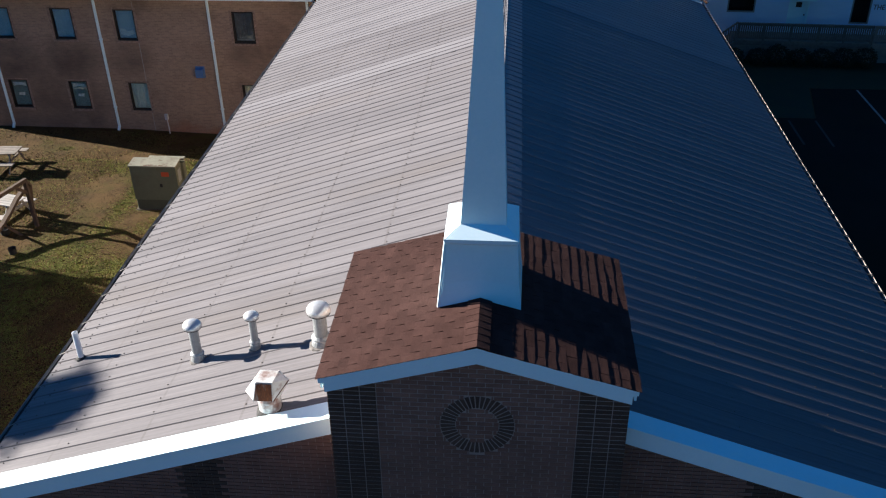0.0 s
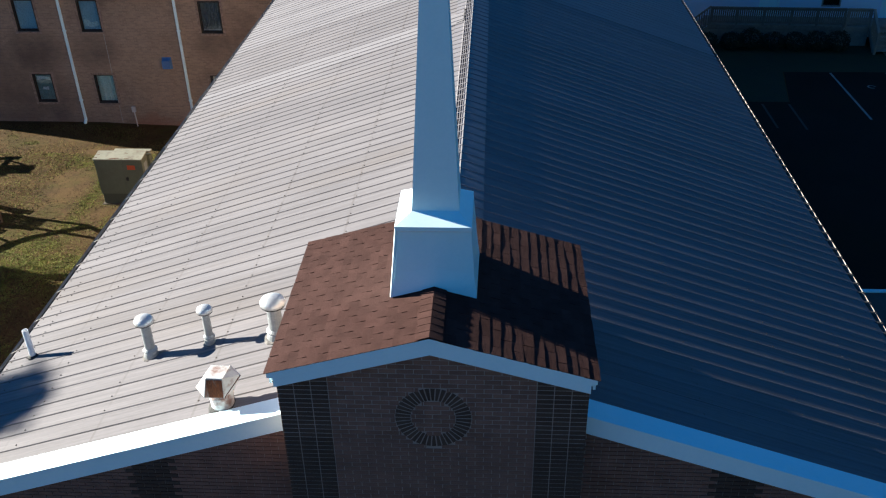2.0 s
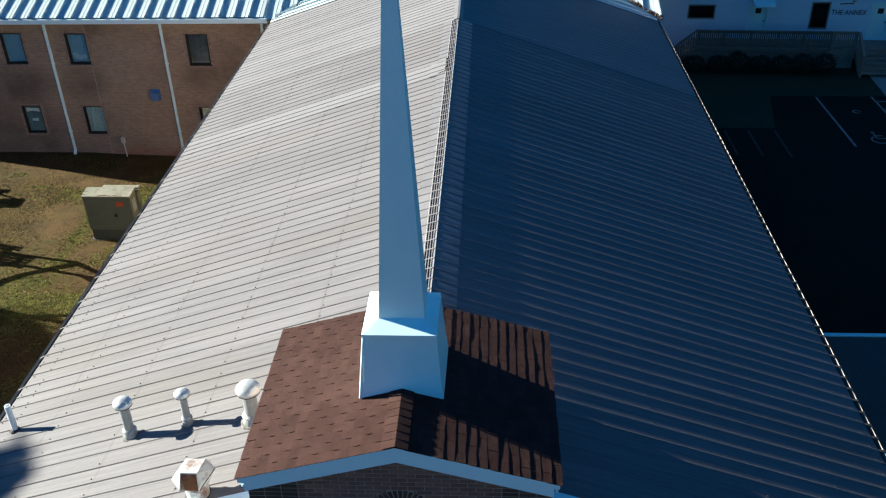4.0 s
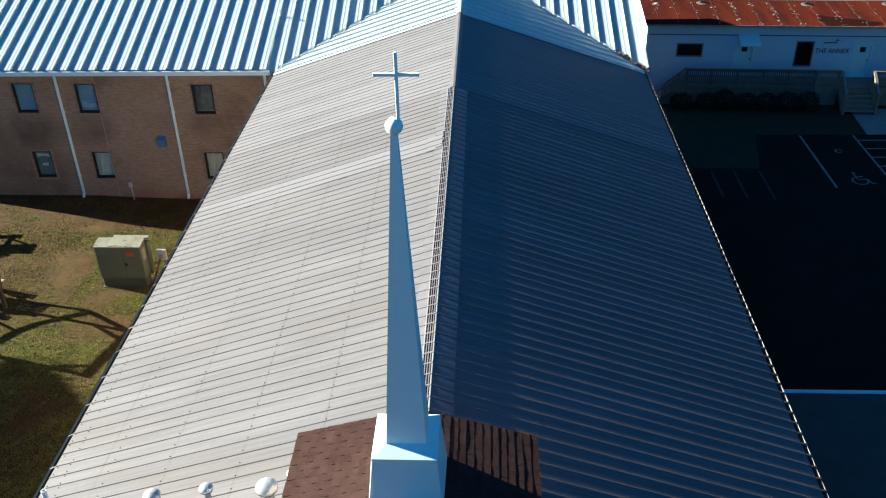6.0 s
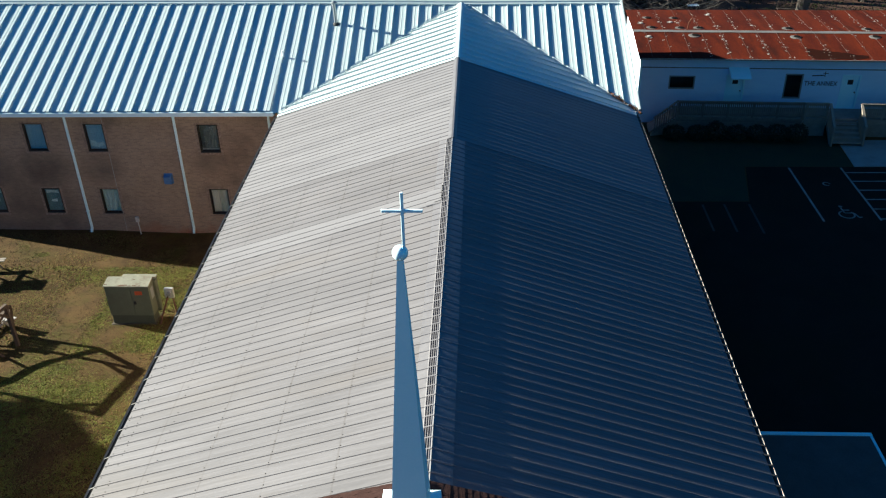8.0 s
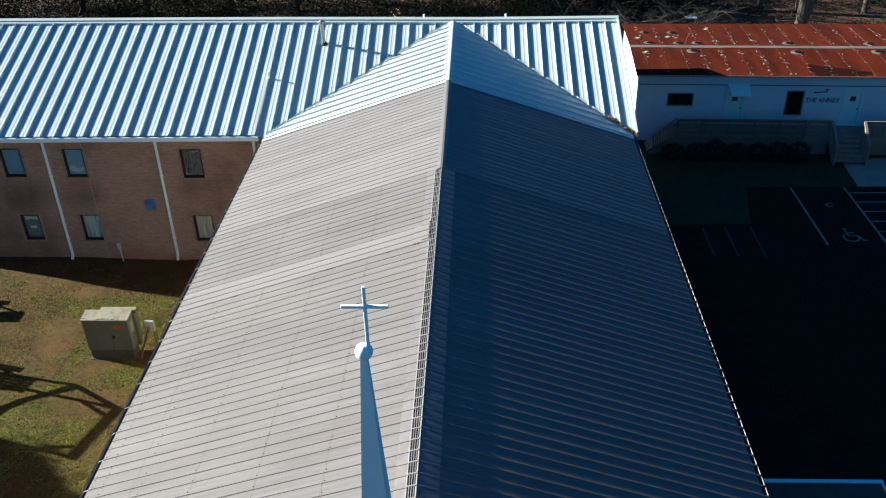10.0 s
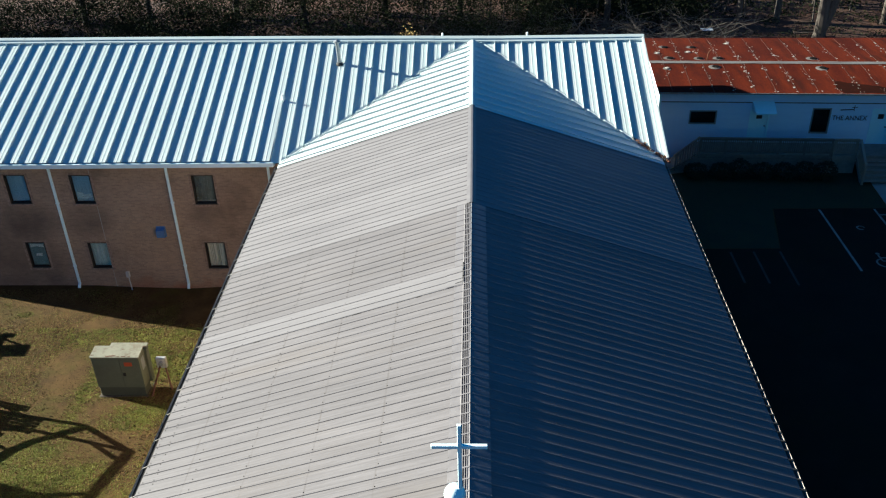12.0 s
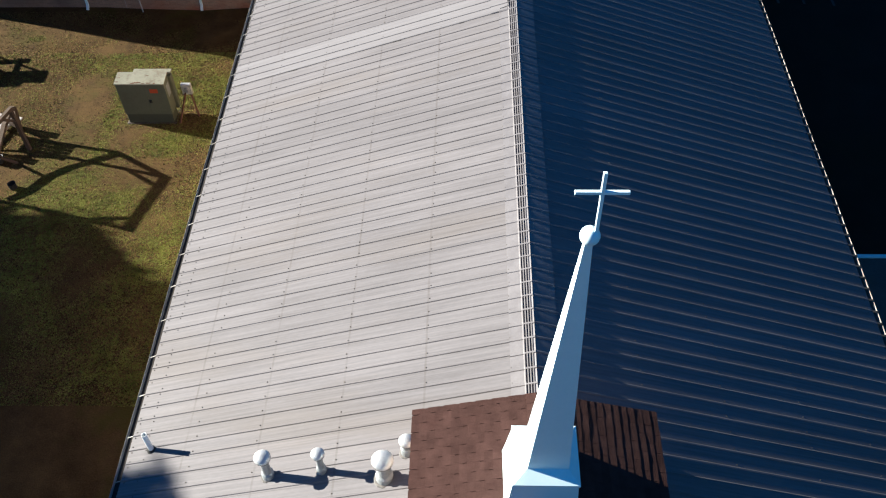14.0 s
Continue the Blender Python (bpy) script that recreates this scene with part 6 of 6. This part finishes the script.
# ---- woods and trees ----
M_LITTER = surface("leaf_litter", (0.0144, 0.006, 0.0027), (0.069, 0.0276, 0.0108), rough=0.95, scale=0.8, fine=10, bump=0.8, bump_scale=14, stain=(0.03, 0.018, 0.0108), stain_scale=0.4, stain_amount=0.7)
M_BARK = surface("grey_bark", (0.033, 0.027, 0.0222), (0.09, 0.0768, 0.0642), rough=0.95, scale=3, fine=25, bump=0.6, bump_scale=30, stretch=(1, 1, 0.25))
M_TWIG = surface("dry_twigs", (0.054, 0.045, 0.036), (0.12, 0.105, 0.087), rough=0.95, scale=3, fine=25, bump=0.0)
M_IVY = surface("dark_thicket_leaves", (0.009, 0.012, 0.005), (0.022, 0.026, 0.011), rough=1.0, scale=0.6, fine=8, bump=0.0, spec=0.05)
M_PINE = surface("evergreen_needles", (0.018, 0.032, 0.012), (0.045, 0.07, 0.026), rough=0.8, scale=0.7, fine=8, bump=0.0)
bm = bmesh.new()
xs, ys = [-70 + 3 * i for i in range(48)], [50.5, 52, 54, 56.5, 59, 62, 65, 68, 72, 78, 86, 100, 130]
g = [[bm.verts.new((x, y, ground_z(x, y) + 0.03 + 0.12 * (noise.noise(Vector((x * 0.2, y * 0.2, 2))) + 0.4) * min((y - 50.5) / 3, 1))) for y in ys] for x in xs]
for i in range(len(xs) - 1):
    for j in range(len(ys) - 1):
        bm.faces.new((g[i][j], g[i + 1][j], g[i + 1][j + 1], g[i][j + 1]))
tagged(part("woodland_floor", bm, M_LITTER), "orange-brown fallen leaves under bare trees", "ground", kind="structure")


def branching(bm, p, way, length, r, depth, rs, droop=0.0):
    """A limb that bends and forks into thinner ones."""
    n = 3
    for i in range(n):
        q = p + way * (length / n)
        r1 = r * (1 - 0.22)
        rod(p, q, r, r1, 6 if depth > 1 else 4, bm, cap=False)
        p, r = q, r1
        way = (way + Vector((rs.gauss(0, 0.10), rs.gauss(0, 0.10), rs.gauss(0, 0.06) - droop))).normalized()
        if depth > 0 and i > 0:
            side = (way + Vector((rs.gauss(0, 0.7), rs.gauss(0, 0.7), rs.gauss(0.15, 0.3)))).normalized()
            branching(bm, p, side, length * rs.uniform(0.5, 0.75), r * 0.55, depth - 1, rs, droop)
    if depth > 0:
        branching(bm, p, way, length * 0.7, r * 0.9, depth - 1, rs, droop)


def bare_tree(x, y, h, r, seed, label, lean=(0, 0), fork=False):
    rs = random.Random(seed)
    z = ground_z(x, y)
    t = thing("tree", (x, y, z), label, "tree", "bare trees in the wood")
    bm = bmesh.new()
    rod((x, y, z - 0.2), (x, y, z + 0.5), r * 1.5, r * 1.02, 10, bm, cap=False)
    way = Vector((lean[0], lean[1], 1)).normalized()
    p = Vector((x, y, z + 0.4))
    steps = 7
    tops = []
    rr_ = r
    for i in range(steps):
        q = p + way * (h * 0.6 / steps)
        rod(p, q, rr_, rr_ * 0.92, 10, bm, cap=False)
        p, rr_ = q, rr_ * 0.92
        way = (way + Vector((rs.gauss(0, 0.03), rs.gauss(0, 0.03), 0.02))).normalized()
        tops.append((p.copy(), rr_))
    part("trunk", bm, M_BARK, t)
    crown = bmesh.new()
    for q, rq in tops[2:]:
        for k in range(2):
            a = rs.uniform(0, 6.283)
            branching(crown, q, Vector((math.cos(a), math.sin(a), rs.uniform(0.4, 0.9))).normalized(), h * 0.16, rq * 0.35, 2, rs)
    branching(crown, p, way, h * 0.2, rr_ * 0.8, 3, rs)
    part("limbs", crown, M_BARK, t)
    if fork:
        bm = bmesh.new()
        p, way, rr_ = Vector((x + 0.1, y, z + 0.5)), Vector((0.30, 0.05, 1)).normalized(), r * 0.75
        for i in range(7):
            q = p + way * (h * 0.09)
            rod(p, q, rr_, rr_ * 0.93, 10, bm, cap=False)
            p, rr_ = q, rr_ * 0.93
            way = (way + Vector((-0.03, 0, 0.05))).normalized()
        part("second_trunk", bm, M_BARK, t)


TREES = ((20.6, 64.6, 15, 0.22), (23.4, 64.2, 16, 0.24), (27.5, 68, 15, 0.2), (31.0, 63, 14, 0.2), (15.5, 66, 15, 0.2), (10.2, 63, 15, 0.26), (5.5, 67, 16, 0.25), (-1, 64, 15, 0.22),
         (-7, 66, 16, 0.26), (-13, 63, 15, 0.24), (-19, 66, 16, 0.26), (-25, 63, 15, 0.22), (-31, 65, 16, 0.25), (-38, 63, 15, 0.24), (35, 66, 15, 0.2), (18, 71, 16, 0.22), (25.5, 73, 16, 0.2), (30, 76, 15, 0.22), (12, 74, 16, 0.24), (36, 73, 15, 0.2))
for i, (x, y, h, r) in enumerate(TREES):
    bare_tree(x, y, h, r, 40 + i, "leafless grey-barked tree standing in fallen leaves")
bare_tree(25.2, 59.8, 17, 0.42, 99, "thick leafless tree with a forked trunk", fork=True)


def sapling(x, y, h, seed):
    rs = random.Random(seed)
    t = thing("sapling", (x, y, ground_z(x, y)), "thin leafless sapling in fallen leaves", "tree", "saplings in the wood")
    bm = bmesh.new()
    branching(bm, Vector((x, y, ground_z(x, y) - 0.1)), Vector((rs.gauss(0, 0.08), rs.gauss(0, 0.08), 1)).normalized(), h * 0.55, 0.07, 3, rs)
    part("stem", bm, M_BARK, t)


rw = random.Random(31)
for i in range(80):
    sapling(rw.uniform(-4, 40), rw.uniform(61, 82), rw.uniform(5, 9), 500 + i)


def leafy(name, label, category, x0, x1, y0, y1, z1, clumps, per, spread, leaf, mat, seed):
    """Leaves in clumps: one mesh of many small blades."""
    rs = random.Random(seed)
    verts, faces = [], []
    for c in range(clumps):
        cx, cy = rs.uniform(x0, x1), rs.uniform(y0, y1)
        cz = ground_z(cx, cy) + rs.uniform(0, 1) ** 1.5 * z1
        sp = spread * rs.uniform(0.5, 1.3)
        for i in range(per):
            p = Vector((cx + rs.gauss(0, sp), cy + rs.gauss(0, sp), max(cz + rs.gauss(0, sp * 0.7), 0.02)))
            u = Vector((rs.gauss(0, 1), rs.gauss(0, 1), rs.gauss(0, 0.7))).normalized() * leaf * rs.uniform(0.6, 1.4)
            w = u.orthogonal().normalized() * leaf * 0.5
            n = len(verts)
            verts += [tuple(p - u), tuple(p + w), tuple(p + u), tuple(p - w)]
            faces.append((n, n + 1, n + 2, n + 3))
    me = bpy.data.meshes.new(name)
    me.from_pydata(verts, [], faces)
    me.materials.append(mat)
    return tagged(new(name, me), label, category, kind="stuff")


leafy("thicket", "dark evergreen thicket behind the wing", "thicket", -60, 6, 56, 68, 7.5, 1100, 150, 0.8, 0.09, M_IVY, 1)
leafy("thicket", "dark evergreen scrub under bare trees", "thicket", 4, 17, 62, 72, 3.5, 220, 90, 0.7, 0.13, M_IVY, 4)
leafy("undergrowth", "dark low undergrowth between bare trees", "undergrowth", 8, 45, 65, 84, 2.6, 380, 70, 0.7, 0.11, M_IVY, 2)
leafy("undergrowth", "low dark brambles on fallen leaves", "undergrowth", 12, 42, 55, 66, 0.5, 130, 40, 0.5, 0.08, M_IVY, 5)
# open timber frame and a small table in the wood
M_OLDWOOD = surface("dark_old_timber", (0.02, 0.014, 0.010), (0.05, 0.036, 0.026), rough=0.9, scale=5, fine=30, bump=0.3)
fr = thing("garden_bench", (24.3, 60.5, -0.3), "dark open timber bench frame among fallen leaves", "bench")
for x in (23.6, 24.1, 24.6, 25.1):
    part("post", beam((x, 60.45, -0.4), (x + 0.03, 60.5, 0.85), 0.07, 0.07), M_OLDWOOD, fr)
for z in (0.15, 0.75):
    part("rail", beam((23.5, 60.46, z), (25.2, 60.5, z + 0.03), 0.06, 0.09), M_OLDWOOD, fr)
part("seat", box(23.5, 25.2, 60.0, 60.42, 0.08, 0.14), M_OLDWOOD, fr)
for x in (23.6, 25.1):
    part("leg", beam((x, 60.05, -0.4), (x, 60.08, 0.09), 0.07, 0.07), M_OLDWOOD, fr)
ft = thing("small_table", (17.0, 59.7, -0.3), "small dark-legged table with a pale top", "table")
part("top", box(16.60, 17.45, 59.5, 60.0, 0.56, 0.60, 0.01), M_PVC, ft, "pale flat top")
for x, y in ((16.65, 59.55), (17.4, 59.55), (16.65, 59.95), (17.4, 59.95)):
    part("leg", beam((x, y, -0.4), (x, y, 0.57), 0.05, 0.05), M_OLDWOOD, ft)
# fallen branches heaped behind the wing
rs = random.Random(77)
bm = bmesh.new()
for i in range(330):
    x, y = rs.uniform(-3, 17.5), rs.uniform(53, 63)
    a = rs.uniform(0, 6.283)
    branching(bm, Vector((x, y, ground_z(x, y) + rs.uniform(0.0, 1.0))), Vector((math.cos(a), math.sin(a) * 0.6, rs.uniform(0.0, 0.5))).normalized(), rs.uniform(0.9, 2.4), rs.uniform(0.03, 0.075), 2, rs, 0.03)
tagged(part("brush_pile", bm, M_TWIG), "tangled heap of bare grey branches", "brush pile", kind="stuff")


def evergreen(x, y, h, r, seed, taper=0.7):
    rs = random.Random(seed)
    t = thing("evergreen_tree", (x, y, 0), "tall dark evergreen tree at the edge of the yard", "tree", "evergreens beside the yard")
    bm = bmesh.new()
    rod((x, y, -0.2), (x, y, h * 0.95), 0.28, 0.04, 10, bm)
    verts, faces = [], []
    for k in range(170):
        f = rs.uniform(0.12, 1)
        a = rs.uniform(0, 6.283)
        reach = r * (1 - f) ** taper * rs.uniform(0.6, 1.15) + 0.25
        p = Vector((x, y, h * f))
        q = p + Vector((math.cos(a) * reach, math.sin(a) * reach, -0.12 * reach))
        rod(p, q, 0.04, 0.012, 4, bm, cap=False)
        for i in range(75):
            c = p.lerp(q, rs.uniform(0.25, 1.05)) + Vector((rs.gauss(0, 0.28), rs.gauss(0, 0.28), rs.gauss(0, 0.16)))
            u = Vector((rs.gauss(0, 1), rs.gauss(0, 1), rs.gauss(0, 0.6))).normalized() * 0.20
            w = u.orthogonal().normalized() * 0.09
            n = len(verts)
            verts += [tuple(c - u), tuple(c + w), tuple(c + u), tuple(c - w)]
            faces.append((n, n + 1, n + 2, n + 3))
    part("trunk", bm, M_BARK, t)
    me = bpy.data.meshes.new("crown")
    me.from_pydata(verts, [], faces)
    me.materials.append(M_PINE)
    c = new("crown", me)
    c.parent = t
    c.matrix_parent_inverse = Matrix.Translation(t.location).inverted()


for i, (x, y, h, r) in enumerate(((-31.5, 8.9, 14.75, 2.6), (-32.5, 12.6, 11.0, 3.8), (-30.8, 16.6, 9.6, 3.0), (-29.5, 12.5, 8.8, 3.2), (-35.5, 5.5, 11.0, 3.4), (-30.0, 4.0, 9.5, 3.2), (-28.5, 8.5, 8.5, 3.0), (-29.0, 5.6, 12.0, 3.2), (-34.0, 7.0, 13.5, 3.4), (-27.0, 2.5, 9.5, 3.2))):
    evergreen(x, y, h + 0.4, r, 60 + i)
# broader, lower ones further along the yard's edge
for i, (x, y, h, r) in enumerate(((-33.0, 14.9, 7.9, 2.6), (-33.8, 17.2, 8.0, 2.6), (-34.5, 19.2, 7.7, 2.4), (-36.6, 20.2, 6.7, 2.0), (-38.5, 17.8, 8.6, 2.8))):
    evergreen(x, y, h, r, 90 + i, 0.38)


def tree_belt(label, x0, x1, y0, y1, h, clumps, seed):
    """An unseen row of trees added to block low sky, uneven on top, as one mesh of leaf blades."""
    rs = random.Random(seed)
    verts, faces = [], []
    for c in range(clumps):
        cx, cy = rs.uniform(x0, x1), rs.uniform(y0, y1)
        top = h * (0.75 + 0.35 * noise.noise(Vector((cx * 0.12, cy * 0.12, seed))))
        cz = rs.uniform(0, 1) * top
        for i in range(26):
            p = Vector((cx + rs.gauss(0, 1.1), cy + rs.gauss(0, 1.1), max(cz + rs.gauss(0, 0.9), 0.1)))
            u = Vector((rs.gauss(0, 1), rs.gauss(0, 1), rs.gauss(0, 0.8))).normalized() * 0.6
            w = u.orthogonal().normalized() * 0.35
            n = len(verts)
            verts += [tuple(p - u), tuple(p + w), tuple(p + u), tuple(p - w)]
            faces.append((n, n + 1, n + 2, n + 3))
    me = bpy.data.meshes.new("tree_belt")
    me.from_pydata(verts, [], faces)
    me.materials.append(M_PINE)
    return tagged(new("tree_belt", me), label, "trees", kind="stuff")


# out of view; added to keep low skylight off the right roof slope
tree_belt("unseen row of trees added beyond the car park to block skylight", 36, 44, -60, 44, 23, 2200, 12)


# small tree with the last yellow leaves, its top just over the wing's ridge
M_YELLOW = surface("yellow_autumn_leaves", (0.132, 0.09, 0.015), (0.24, 0.168, 0.03), rough=0.8, scale=4, fine=20, bump=0.0)
yt = thing("young_tree", (-3.9, 49.0, -0.1), "young tree with a few yellow leaves at its top", "tree")
bm = bmesh.new()
ry = random.Random(8)
branching(bm, Vector((-3.9, 49.0, -0.25)), Vector((0.02, 0, 1)), 2.4, 0.06, 3, ry)
part("trunk", bm, M_BARK, yt)
verts, faces = [], []
for i in range(420):
    c = Vector((-3.9 + ry.gauss(0, 0.28), 49.0 + ry.gauss(0, 0.28), 3.45 + ry.gauss(0, 0.35)))
    u = Vector((ry.gauss(0, 1), ry.gauss(0, 1), ry.gauss(0, 1))).normalized() * 0.06
    w = u.orthogonal().normalized() * 0.04
    n = len(verts)
    verts += [tuple(c - u), tuple(c + w), tuple(c + u), tuple(c - w)]
    faces.append((n, n + 1, n + 2, n + 3))
me = bpy.data.meshes.new("crown")
me.from_pydata(verts, [], faces)
me.materials.append(M_YELLOW)
yc = new("crown", me)
yc.parent = yt
yc.matrix_parent_inverse = Matrix.Translation(yt.location).inverted()
